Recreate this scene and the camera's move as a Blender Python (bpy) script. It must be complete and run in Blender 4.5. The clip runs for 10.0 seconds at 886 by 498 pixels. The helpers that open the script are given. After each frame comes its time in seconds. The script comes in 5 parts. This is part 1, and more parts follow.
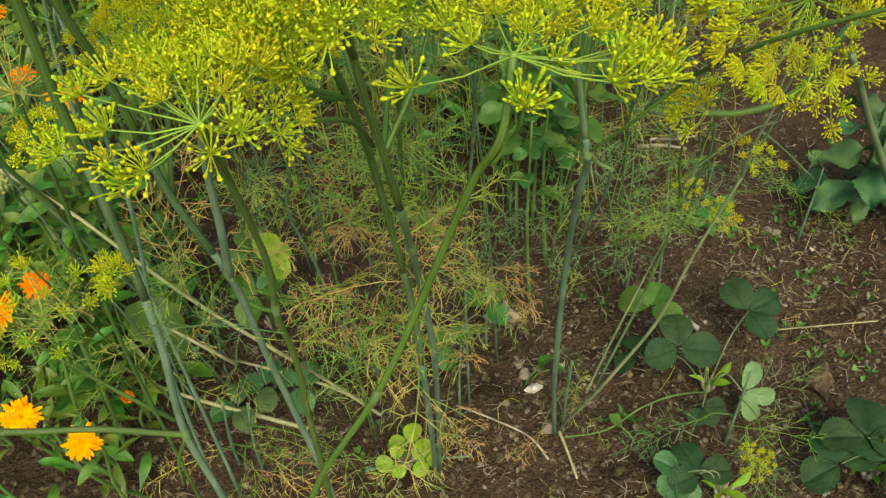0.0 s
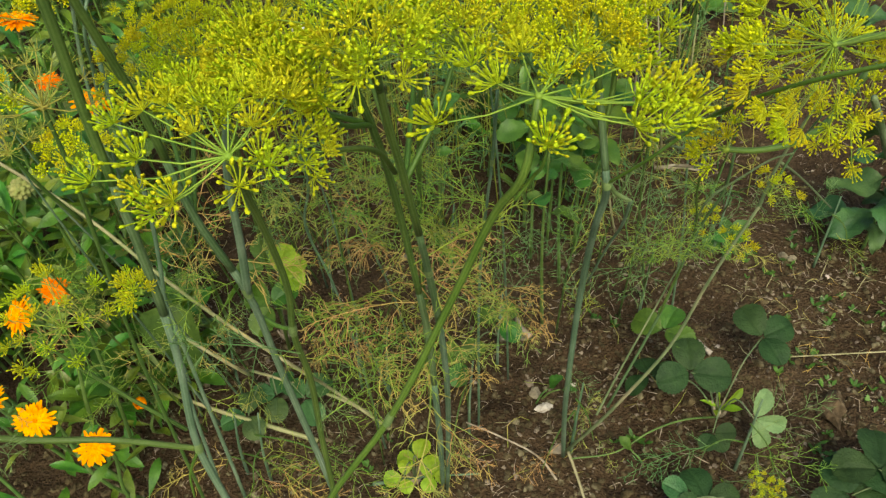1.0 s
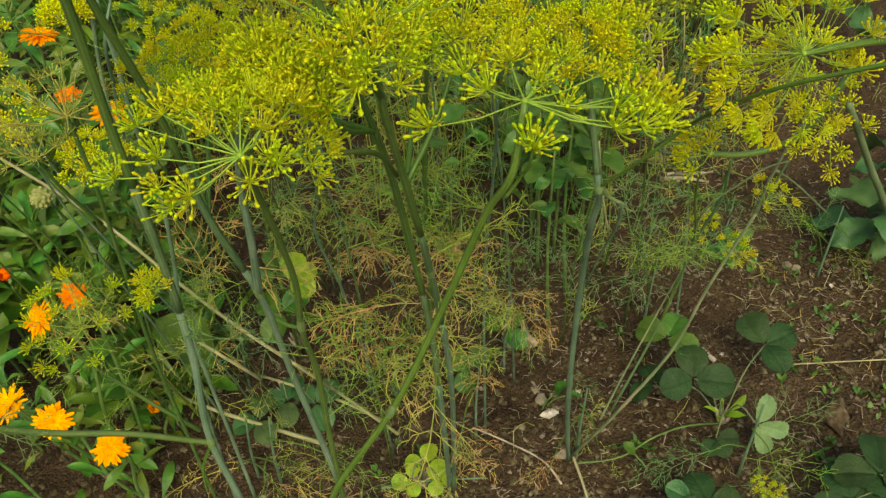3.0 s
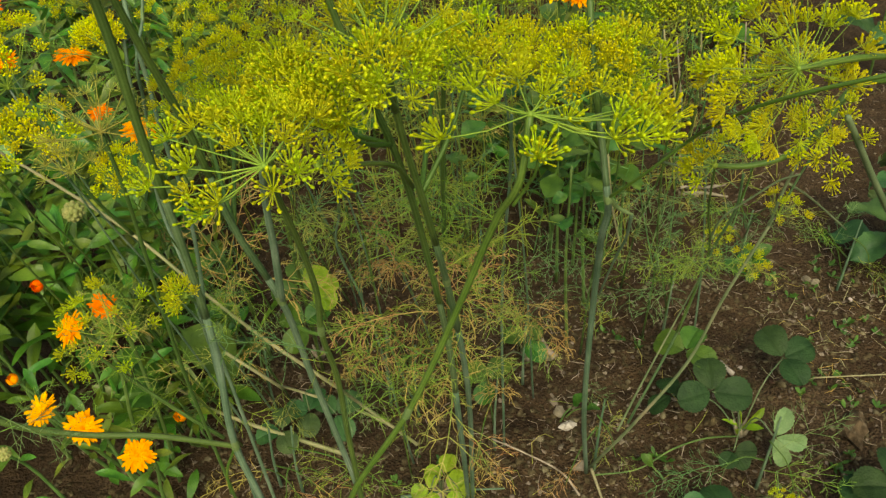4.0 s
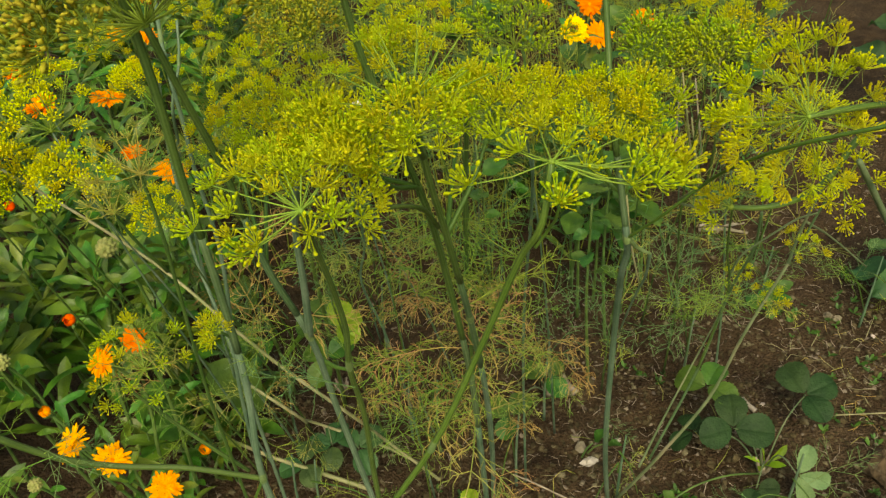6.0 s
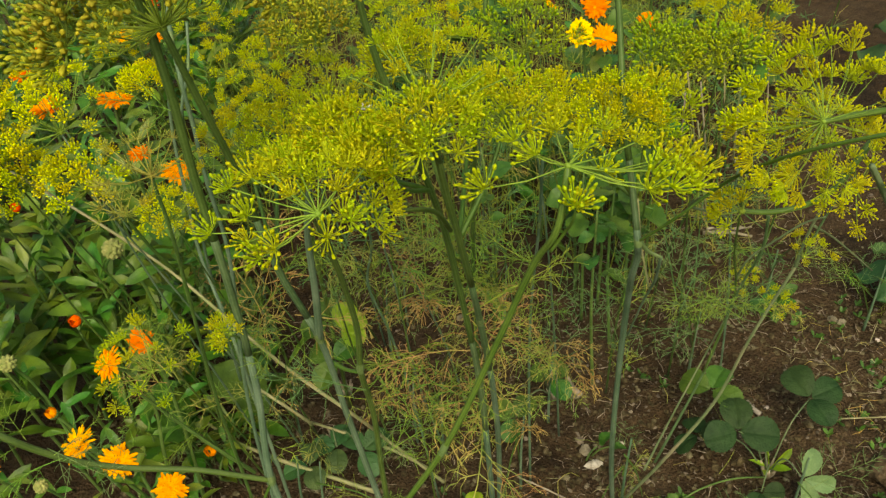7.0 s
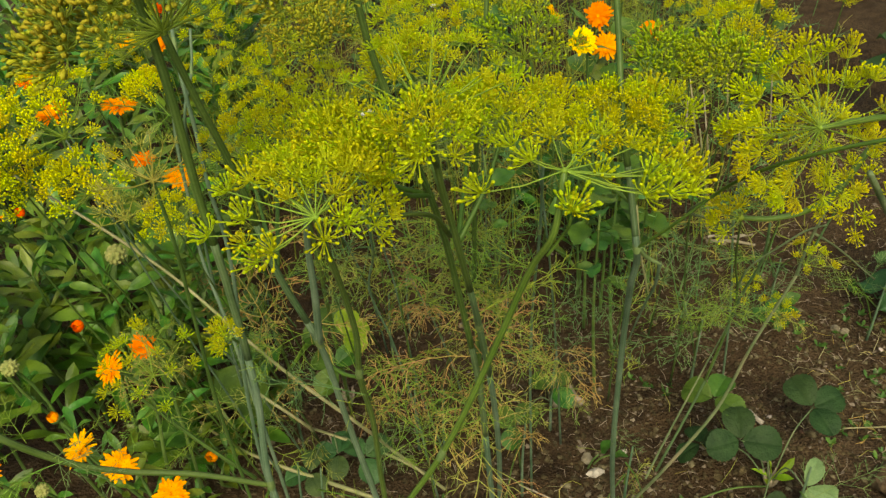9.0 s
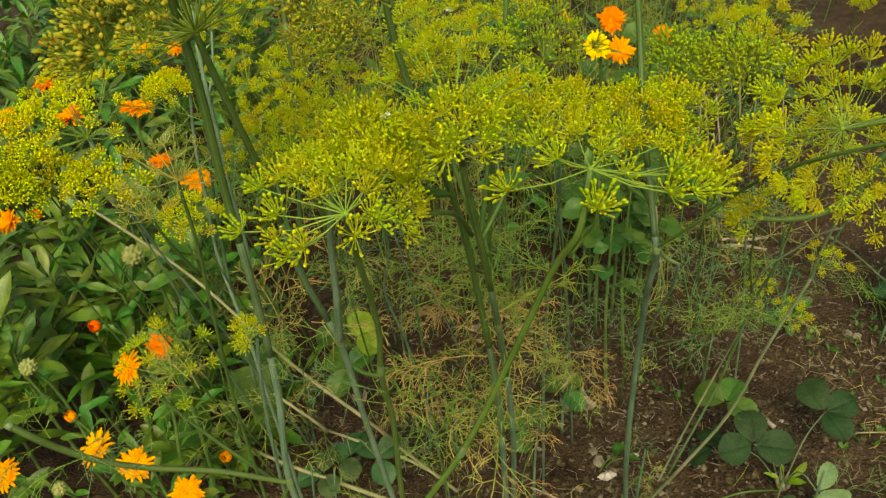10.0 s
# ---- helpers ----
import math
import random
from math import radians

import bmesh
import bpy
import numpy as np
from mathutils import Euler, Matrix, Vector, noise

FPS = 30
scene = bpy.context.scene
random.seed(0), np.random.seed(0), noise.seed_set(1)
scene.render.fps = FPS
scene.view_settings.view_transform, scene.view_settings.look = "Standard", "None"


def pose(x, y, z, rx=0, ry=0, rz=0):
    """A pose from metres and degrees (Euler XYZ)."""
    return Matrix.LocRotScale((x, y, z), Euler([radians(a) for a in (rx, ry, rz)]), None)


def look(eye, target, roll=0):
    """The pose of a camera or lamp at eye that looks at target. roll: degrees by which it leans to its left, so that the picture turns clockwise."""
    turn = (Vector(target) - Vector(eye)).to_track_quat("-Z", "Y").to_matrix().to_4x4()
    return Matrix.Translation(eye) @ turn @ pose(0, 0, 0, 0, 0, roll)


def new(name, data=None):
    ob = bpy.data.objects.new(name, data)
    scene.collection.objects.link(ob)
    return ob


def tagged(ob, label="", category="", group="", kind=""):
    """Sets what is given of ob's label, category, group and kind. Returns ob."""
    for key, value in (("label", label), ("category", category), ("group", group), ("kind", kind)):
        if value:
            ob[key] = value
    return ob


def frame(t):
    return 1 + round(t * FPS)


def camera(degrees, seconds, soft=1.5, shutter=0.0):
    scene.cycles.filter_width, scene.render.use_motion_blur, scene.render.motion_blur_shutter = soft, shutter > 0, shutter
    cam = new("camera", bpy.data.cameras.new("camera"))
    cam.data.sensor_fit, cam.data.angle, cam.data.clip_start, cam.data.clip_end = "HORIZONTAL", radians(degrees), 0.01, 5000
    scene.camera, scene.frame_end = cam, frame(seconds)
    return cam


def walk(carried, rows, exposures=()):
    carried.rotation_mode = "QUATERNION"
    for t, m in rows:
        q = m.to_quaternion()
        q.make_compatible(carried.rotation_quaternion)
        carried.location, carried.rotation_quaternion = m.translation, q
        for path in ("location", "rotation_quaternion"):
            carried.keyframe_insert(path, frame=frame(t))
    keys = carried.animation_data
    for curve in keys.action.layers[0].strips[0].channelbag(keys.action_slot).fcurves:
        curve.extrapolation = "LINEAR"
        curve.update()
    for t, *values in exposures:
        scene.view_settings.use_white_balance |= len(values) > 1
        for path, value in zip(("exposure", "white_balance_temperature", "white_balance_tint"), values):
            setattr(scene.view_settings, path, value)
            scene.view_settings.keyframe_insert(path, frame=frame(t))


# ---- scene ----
cam = camera(56.1, 10.0, soft=1.4)
PATH = [
    (0, (0.0000, 0.0000, 1.1127), (-0.1026, 1.0788, 0.0755), -5.03),
    (0.5, (0.0066, -0.0040, 1.1175), (-0.1179, 1.0844, 0.0928), -4.60),
    (1, (-0.0029, 0.0039, 1.1233), (-0.1281, 1.0937, 0.1003), -4.00),
    (1.5, (0.0061, 0.0096, 1.1267), (-0.1184, 1.0988, 0.1029), -3.90),
    (2, (0.0062, 0.0082, 1.1324), (-0.1175, 1.0970, 0.1081), -3.89),
    (2.5, (0.0047, -0.0049, 1.1333), (-0.1253, 1.0910, 0.1174), -4.12),
    (4, (0.0158, -0.0434, 1.1463), (-0.1726, 1.0786, 0.1688), -5.91),
    (4.5, (0.0127, -0.0403, 1.1515), (-0.1871, 1.0903, 0.1863), -6.27),
    (5, (0.0136, -0.0469, 1.1524), (-0.1967, 1.0943, 0.2020), -6.51),
    (5.5, (0.0178, -0.0559, 1.1603), (-0.2059, 1.0973, 0.2275), -6.86),
    (7, (0.0079, -0.0584, 1.1643), (-0.2177, 1.1009, 0.2395), -6.55),
    (7.5, (0.0068, -0.0602, 1.1668), (-0.2203, 1.1019, 0.2459), -6.56),
    (8, (0.0056, -0.0606, 1.1635), (-0.2227, 1.1047, 0.2470), -6.45),
    (8.5, (0.0134, -0.0584, 1.1652), (-0.2170, 1.1077, 0.2503), -6.46),
    (9, (0.0122, -0.0609, 1.1634), (-0.2219, 1.1067, 0.2513), -6.48),
    (9.5, (0.0066, -0.0649, 1.1652), (-0.2333, 1.1046, 0.2570), -6.52),
    (10, (0.0031, -0.0703, 1.1650), (-0.2435, 1.1014, 0.2616), -6.55),
]
walk(cam, [(t, look(eye, target, roll)) for t, eye, target, roll in PATH], [(0, 0.70, 6800, -1), (1.5, 0.60, 7150, -1), (4, 0.47, 7700, -2), (10, 0.43, 7950, -2)])

# ---------- world, sun ----------
SUN_ELEVATION, SUN_TURN = 50.0, 168.0
world = bpy.data.worlds.new("sky")
scene.world = world
world.use_nodes = True
sky = world.node_tree.nodes.new("ShaderNodeTexSky")
sky.sky_type, sky.sun_disc = "NISHITA", False
sky.sun_elevation, sky.sun_rotation = radians(SUN_ELEVATION), radians(SUN_TURN)
sky.dust_density = 3.0
background = world.node_tree.nodes["Background"]
world.node_tree.links.new(sky.outputs[0], background.inputs[0])
background.inputs[1].default_value = 0.15
sun = new("sun", bpy.data.lights.new("sun", "SUN"))
sun.data.energy, sun.data.angle, sun.data.color = 2.6, radians(35.0), (1.0, 0.92, 0.76)
_az = radians(SUN_TURN)
_sd = Vector((math.sin(_az) * math.cos(radians(SUN_ELEVATION)), math.cos(_az) * math.cos(radians(SUN_ELEVATION)), math.sin(radians(SUN_ELEVATION))))
sun.matrix_world = look(_sd * 20, (0, 0, 0))


# ---------- materials ----------
def surface(name, low, high, scale=60.0, fine=600.0, rough=0.55, through_light=0.0, relief=0.25, spread=0.16, gloss=0.4, tint=None, tint_at=0.62):
    """A mottled surface: two colours mixed by a coarse noise, a fine grain, a shift from object to object, fine relief.
    tint: a third colour in blotches (dry spots, bloom, dust)."""
    m = bpy.data.materials.new(name)
    m.use_nodes = True
    n, l = m.node_tree.nodes, m.node_tree.links
    bsdf = n["Principled BSDF"]
    coord = n.new("ShaderNodeTexCoord")
    info = n.new("ShaderNodeObjectInfo")
    shift = n.new("ShaderNodeVectorMath")
    shift.operation = "ADD"
    l.new(coord.outputs["Object"], shift.inputs[0])
    l.new(info.outputs["Random"], shift.inputs[1])
    coarse = n.new("ShaderNodeTexNoise")
    coarse.inputs["Scale"].default_value, coarse.inputs["Detail"].default_value = scale, 3.0
    grain = n.new("ShaderNodeTexNoise")
    grain.inputs["Scale"].default_value, grain.inputs["Detail"].default_value = fine, 2.0
    for tex in (coarse, grain):
        l.new(shift.outputs[0], tex.inputs["Vector"])
    ramp = n.new("ShaderNodeValToRGB")
    ramp.color_ramp.elements[0].position, ramp.color_ramp.elements[0].color = 0.32, (*low, 1)
    ramp.color_ramp.elements[1].position, ramp.color_ramp.elements[1].color = 0.68, (*high, 1)
    l.new(coarse.outputs["Fac"], ramp.inputs[0])
    colour = ramp.outputs[0]
    if tint:
        blot = n.new("ShaderNodeTexNoise")
        blot.inputs["Scale"].default_value, blot.inputs["Detail"].default_value = scale * 0.45, 4.0
        l.new(shift.outputs[0], blot.inputs["Vector"])
        cut = n.new("ShaderNodeMapRange")
        cut.inputs["From Min"].default_value, cut.inputs["From Max"].default_value = tint_at - 0.08, tint_at + 0.1
        l.new(blot.outputs["Fac"], cut.inputs["Value"])
        mix = n.new("ShaderNodeMix")
        mix.data_type = "RGBA"
        l.new(cut.outputs[0], mix.inputs["Factor"])
        l.new(colour, mix.inputs["A"])
        mix.inputs["B"].default_value = (*tint, 1)
        colour = mix.outputs["Result"]
    hsv = n.new("ShaderNodeHueSaturation")
    l.new(colour, hsv.inputs["Color"])
    hue = n.new("ShaderNodeMapRange")
    hue.inputs["To Min"].default_value, hue.inputs["To Max"].default_value = 0.5 - spread * 0.07, 0.5 + spread * 0.07
    l.new(info.outputs["Random"], hue.inputs["Value"])
    l.new(hue.outputs[0], hsv.inputs["Hue"])
    value = n.new("ShaderNodeMath")
    value.operation = "MULTIPLY_ADD"
    value.inputs[1].default_value, value.inputs[2].default_value = 0.5, 0.75 - spread / 2
    l.new(grain.outputs["Fac"], value.inputs[0])
    island = n.new("ShaderNodeNewGeometry")
    extra = n.new("ShaderNodeMath")
    extra.operation = "MULTIPLY_ADD"
    extra.inputs[1].default_value = spread
    l.new(island.outputs["Random Per Island"], extra.inputs[0])
    l.new(value.outputs[0], extra.inputs[2])
    l.new(extra.outputs[0], hsv.inputs["Value"])
    l.new(hsv.outputs[0], bsdf.inputs["Base Color"])
    bsdf.inputs["Roughness"].default_value = rough
    bsdf.inputs["Specular IOR Level"].default_value = gloss
    if relief:
        bump = n.new("ShaderNodeBump")
        bump.inputs["Strength"].default_value, bump.inputs["Distance"].default_value = relief, 0.002
        l.new(grain.outputs["Fac"], bump.inputs["Height"])
        l.new(bump.outputs[0], bsdf.inputs["Normal"])
    if through_light:
        glow = n.new("ShaderNodeBsdfTranslucent")
        l.new(hsv.outputs[0], glow.inputs["Color"])
        both = n.new("ShaderNodeMixShader")
        both.inputs[0].default_value = through_light
        l.new(bsdf.outputs[0], both.inputs[1])
        l.new(glow.outputs[0], both.inputs[2])
        l.new(both.outputs[0], n["Material Output"].inputs["Surface"])
    return m


STEM = surface("dill_stem_green", (0.038, 0.076, 0.013), (0.065, 0.110, 0.020), 25, 500, 0.55, 0, 0.2, 0.2, 0.25)
STEM_BLUE = surface("dill_stem_bloomed", (0.055, 0.102, 0.052), (0.098, 0.155, 0.086), 30, 420, 0.6, 0, 0.25, 0.2, 0.3, (0.17, 0.22, 0.15), 0.62)
STEM_LIGHT = surface("dill_stem_bright", (0.040, 0.088, 0.010), (0.070, 0.128, 0.017), 25, 500, 0.5, 0, 0.2, 0.15, 0.3)
STEM_MID = surface("dill_stem_half_bloomed", (0.042, 0.080, 0.026), (0.070, 0.116, 0.042), 30, 420, 0.55, 0, 0.25, 0.2, 0.3)
STRIPES = {STEM: surface("dill_stem_green_rib", (0.052, 0.092, 0.020), (0.080, 0.126, 0.029), 25, 500, 0.5, 0, 0.2, 0.2, 0.3),
           STEM_BLUE: surface("dill_stem_bloomed_rib", (0.078, 0.128, 0.072), (0.130, 0.185, 0.112), 30, 420, 0.6, 0, 0.25, 0.2, 0.3),
           STEM_MID: surface("dill_stem_half_bloomed_rib", (0.062, 0.100, 0.042), (0.096, 0.140, 0.062), 30, 420, 0.55, 0, 0.25, 0.2, 0.3),
           STEM_LIGHT: surface("dill_stem_bright_rib", (0.062, 0.112, 0.016), (0.100, 0.155, 0.027), 25, 500, 0.5, 0, 0.2, 0.15, 0.3)}
STEM_PALE = surface("pale_dill_stem", (0.080, 0.115, 0.048), (0.140, 0.172, 0.082), 30, 420, 0.6, 0, 0.25, 0.2, 0.2, (0.19, 0.175, 0.095), 0.66)
NODE = surface("pale_stem_node", (0.085, 0.14, 0.04), (0.14, 0.195, 0.07), 80, 700, 0.5)
RAY = surface("umbel_ray", (0.14, 0.22, 0.024), (0.24, 0.32, 0.040), 60, 700, 0.6, 0.0, 0, 0.2, 0.2)
PEDICEL = surface("umbellet_stalk", (0.53, 0.625, 0.031), (0.69, 0.755, 0.047), 60, 700, 0.75, 0.5, 0.0, 0.3, 0.12)
PEDICEL_YELLOW = surface("umbellet_stalk_yellow", (0.55, 0.60, 0.028), (0.70, 0.72, 0.042), 60, 700, 0.7, 0.5, 0.0, 0.3, 0.12)
BUD = surface("dill_bud_yellow_green", (0.46, 0.52, 0.018), (0.62, 0.65, 0.028), 250, 900, 0.8, 0.45, 0.0, 0.42, 0.10)
BUD_GREEN = surface("dill_bud_green", (0.27, 0.38, 0.014), (0.40, 0.50, 0.024), 250, 900, 0.7, 0.35, 0.0, 0.4, 0.12)
FLORET = surface("dill_floret_yellow", (0.62, 0.62, 0.016), (0.80, 0.78, 0.024), 250, 900, 0.8, 0.45, 0.0, 0.35, 0.08)
FLORET_BRIGHT = surface("dill_floret_bright_yellow", (0.76, 0.74, 0.018), (0.88, 0.84, 0.028), 250, 900, 0.8, 0.45, 0.0, 0.3, 0.1)
SEED = surface("dill_seed_olive", (0.27, 0.29, 0.018), (0.43, 0.41, 0.030), 250, 900, 0.65, 0.3, 0.1, 0.5, 0.2)
SPENT = surface("spent_umbel_tan", (0.36, 0.39, 0.07), (0.48, 0.47, 0.10), 120, 700, 0.7, 0.3, 0.0, 0.4, 0.1)
THREAD = surface("dill_leaf_green", (0.155, 0.265, 0.026), (0.300, 0.415, 0.048), 40, 500, 0.5, 0.3, 0, 0.5, 0.5)
THREAD_BLUE = surface("dill_leaf_blue_green", (0.080, 0.168, 0.044), (0.150, 0.250, 0.068), 40, 500, 0.5, 0.15, 0, 0.4, 0.5)
THREAD_YELLOW = surface("dill_leaf_yellowing", (0.34, 0.33, 0.06), (0.54, 0.47, 0.12), 40, 500, 0.55, 0.25, 0, 0.35, 0.4, (0.20, 0.28, 0.045), 0.46)
THREAD_RUST = surface("dill_leaf_withered", (0.36, 0.20, 0.055), (0.54, 0.37, 0.13), 40, 500, 0.65, 0.15, 0, 0.35, 0.25, (0.44, 0.37, 0.09), 0.55)
STRAW = surface("dry_stalk", (0.22, 0.20, 0.095), (0.37, 0.33, 0.175), 30, 450, 0.6, 0, 0.3, 0.25, 0.3, (0.19, 0.21, 0.08), 0.52)
DRY = surface("dull_dry_stalk", (0.20, 0.18, 0.09), (0.34, 0.30, 0.17), 30, 450, 0.7, 0, 0.3, 0.25, 0.2)
TWIG = surface("grey_twig", (0.20, 0.16, 0.11), (0.36, 0.30, 0.22), 60, 500, 0.8, 0, 0.4, 0.3, 0.2)
MARI_LEAF = surface("marigold_leaf", (0.054, 0.119, 0.011), (0.122, 0.226, 0.021), 30, 350, 0.33, 0.24, 0.5, 0.65, 0.5)
MARI_STEM = surface("marigold_stem", (0.052, 0.100, 0.019), (0.096, 0.160, 0.034), 40, 400, 0.55, 0, 0.2, 0.2)
PETAL = surface("marigold_petal_orange", (0.92, 0.29, 0.001), (0.98, 0.41, 0.002), 120, 700, 0.8, 0.35, 0.1, 0.3, 0.05)
PETAL_DEEP = surface("marigold_petal_deep_orange", (0.86, 0.17, 0.002), (0.95, 0.26, 0.003), 120, 700, 0.8, 0.35, 0.1, 0.3, 0.05)
PETAL_YELLOW = surface("marigold_petal_yellow", (0.92, 0.52, 0.003), (0.96, 0.62, 0.006), 120, 700, 0.8, 0.3, 0.2, 0.2, 0.05)
DISC = surface("marigold_disc", (0.90, 0.27, 0.001), (0.97, 0.39, 0.002), 400, 1500, 0.9, 0, 0.8, 0.2, 0.05)
DISC_DARK = surface("marigold_disc_dark", (0.06, 0.02, 0.012), (0.14, 0.05, 0.02), 400, 1500, 0.8, 0, 0.8, 0.2)
CALYX = surface("marigold_seed_head", (0.17, 0.20, 0.05), (0.30, 0.29, 0.10), 120, 600, 0.75, 0, 0.4, 0.3, 0.2)
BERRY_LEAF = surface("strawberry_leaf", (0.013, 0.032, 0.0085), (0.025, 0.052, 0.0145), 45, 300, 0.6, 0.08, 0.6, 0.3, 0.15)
BERRY_PALE = surface("strawberry_leaf_underside", (0.12, 0.205, 0.075), (0.18, 0.27, 0.11), 45, 300, 0.6, 0.2, 0.5, 0.2, 0.3)
WEED_LEAF = surface("broad_leaf_green", (0.034, 0.094, 0.010), (0.076, 0.160, 0.018), 30, 300, 0.45, 0.25, 0.5, 0.45, 0.38, (0.13, 0.185, 0.025), 0.70)
WEED_BRIGHT = surface("young_leaf_yellow_green", (0.20, 0.33, 0.016), (0.32, 0.46, 0.026), 40, 300, 0.5, 0.4, 0.4, 0.3)
PEPPER_LEAF = surface("garden_plant_leaf", (0.030, 0.072, 0.020), (0.062, 0.120, 0.034), 30, 300, 0.5, 0.15, 0.6, 0.5, 0.3)
STONE = surface("garden_stone", (0.095, 0.076, 0.052), (0.215, 0.180, 0.125), 60, 600, 0.85, 0, 0.6, 0.35, 0.2)
CHALK = surface("pale_stone", (0.24, 0.20, 0.17), (0.40, 0.35, 0.30), 60, 600, 0.85, 0, 0.5, 0.4, 0.2)
WHITE = surface("white_petal", (0.75, 0.75, 0.70), (0.85, 0.85, 0.80), 200, 700, 0.6, 0.2)
CLOD = surface("soil_crumb", (0.029, 0.0185, 0.0105), (0.096, 0.064, 0.038), 90, 700, 0.95, 0, 0.7, 0.45, 0.1, (0.19, 0.150, 0.098), 0.62)


def soil_surface():
    m = bpy.data.materials.new("garden_soil")
    m.use_nodes = True
    n, l = m.node_tree.nodes, m.node_tree.links
    bsdf = n["Principled BSDF"]
    coord = n.new("ShaderNodeTexCoord")

    def noise_of(scale, detail):
        tex = n.new("ShaderNodeTexNoise")
        tex.inputs["Scale"].default_value, tex.inputs["Detail"].default_value = scale, detail
        l.new(coord.outputs["Object"], tex.inputs["Vector"])
        return tex.outputs["Fac"]

    def ramp_of(fac, a, b, low, high):
        r = n.new("ShaderNodeValToRGB")
        r.color_ramp.elements[0].position, r.color_ramp.elements[0].color = a, (*low, 1)
        r.color_ramp.elements[1].position, r.color_ramp.elements[1].color = b, (*high, 1)
        l.new(fac, r.inputs[0])
        return r.outputs[0]

    wide, mid, fine = noise_of(3.5, 3), noise_of(28, 5), noise_of(230, 4)
    base = ramp_of(mid, 0.3, 0.7, (0.026, 0.0155, 0.0085), (0.088, 0.055, 0.028))
    dry = ramp_of(fine, 0.35, 0.7, (0.038, 0.0235, 0.0150), (0.170, 0.116, 0.064))
    mix = n.new("ShaderNodeMix")
    mix.data_type = "RGBA"
    patch = n.new("ShaderNodeMapRange")
    patch.inputs["From Min"].default_value, patch.inputs["From Max"].default_value = 0.42, 0.68
    patch.inputs["To Min"].default_value, patch.inputs["To Max"].default_value = 0.12, 0.8
    l.new(wide, patch.inputs["Value"])
    l.new(patch.outputs[0], mix.inputs["Factor"])
    l.new(base, mix.inputs["A"])
    l.new(dry, mix.inputs["B"])
    l.new(mix.outputs["Result"], bsdf.inputs["Base Color"])
    bsdf.inputs["Roughness"].default_value = 0.95
    bsdf.inputs["Specular IOR Level"].default_value = 0.10
    add = n.new("ShaderNodeMath")
    add.operation = "MULTIPLY_ADD"
    add.inputs[1].default_value = 0.6
    l.new(fine, add.inputs[0])
    l.new(mid, add.inputs[2])
    bump = n.new("ShaderNodeBump")
    bump.inputs["Strength"].default_value, bump.inputs["Distance"].default_value = 1.0, 0.03
    l.new(add.outputs[0], bump.inputs["Height"])
    l.new(bump.outputs[0], bsdf.inputs["Normal"])
    return m


SOIL = soil_surface()

# ---------- mesh tools ----------
class Shape:
    """Collects points and faces for one mesh, with a material index for each face."""

    def __init__(self):
        self.v, self.f, self.m = [], [], []

    def tube(self, pts, radii, sides=6, mi=0, cap=True):
        pts = [Vector(p) for p in pts]
        if isinstance(radii, (int, float)):
            radii = [radii] * len(pts)
        first = len(self.v)
        side = None
        for i, p in enumerate(pts):
            d = (pts[min(i + 1, len(pts) - 1)] - pts[max(i - 1, 0)]).normalized()
            if side is None:
                side = d.orthogonal().normalized()
            else:
                side = (side - d * side.dot(d)).normalized()
            up = d.cross(side)
            for k in range(sides):
                a = 2 * math.pi * k / sides
                self.v.append(p + (side * math.cos(a) + up * math.sin(a)) * radii[i])
        for i in range(len(pts) - 1):
            for k in range(sides):
                a, b = first + i * sides + k, first + i * sides + (k + 1) % sides
                self.f.append((a, b, b + sides, a + sides))
                self.m.append(mi)
        if cap:
            self.f.append(tuple(first + (len(pts) - 1) * sides + k for k in range(sides)))
            self.f.append(tuple(first + sides - 1 - k for k in range(sides)))
            self.m += [mi, mi]

    def ball(self, c, axis, r, length, mi=0, sides=5):
        """A small egg along axis: two rings and two tips."""
        c, axis = Vector(c), Vector(axis).normalized()
        s = axis.orthogonal().normalized()
        u = axis.cross(s)
        first = len(self.v)
        self.v.append(c - axis * length)
        for h, q in ((-0.45, 0.85), (0.4, 0.9)):
            for k in range(sides):
                a = 2 * math.pi * (k + (h > 0) * 0.5) / sides
                self.v.append(c + axis * length * h + (s * math.cos(a) + u * math.sin(a)) * r * q)
        self.v.append(c + axis * length)
        last = len(self.v) - 1
        for k in range(sides):
            k2 = (k + 1) % sides
            a, b = first + 1 + k, first + 1 + k2
            self.f += [(first, b, a), (a, b, b + sides, a + sides), (last, a + sides, b + sides)]
            self.m += [mi] * 3

    def sheet(self, rows, mi=0):
        """A grid of points (rows of equal length) as a sheet."""
        first, w = len(self.v), len(rows[0])
        for r in rows:
            self.v += [Vector(p) for p in r]
        for i in range(len(rows) - 1):
            for k in range(w - 1):
                a = first + i * w + k
                self.f.append((a, a + 1, a + w + 1, a + w))
                self.m.append(mi)

    def mesh(self, name, *materials, smooth=True):
        me = bpy.data.meshes.new(name)
        me.from_pydata([tuple(p) for p in self.v], [], self.f)
        for m in materials:
            me.materials.append(m)
        if len(materials) > 1:
            me.polygons.foreach_set("material_index", self.m)
        me.polygons.foreach_set("use_smooth", [smooth] * len(me.polygons))
        me.update()
        return me


def thing(name, base, label, category, group="", kind=""):
    ob = new(name)
    ob.empty_display_size = 0.02
    ob.location = base
    return tagged(ob, label, category, group, kind)


def origin_of(ob):
    at = Vector((0, 0, 0))
    while ob is not None:
        at += Vector(ob.location)
        ob = ob.parent
    return at


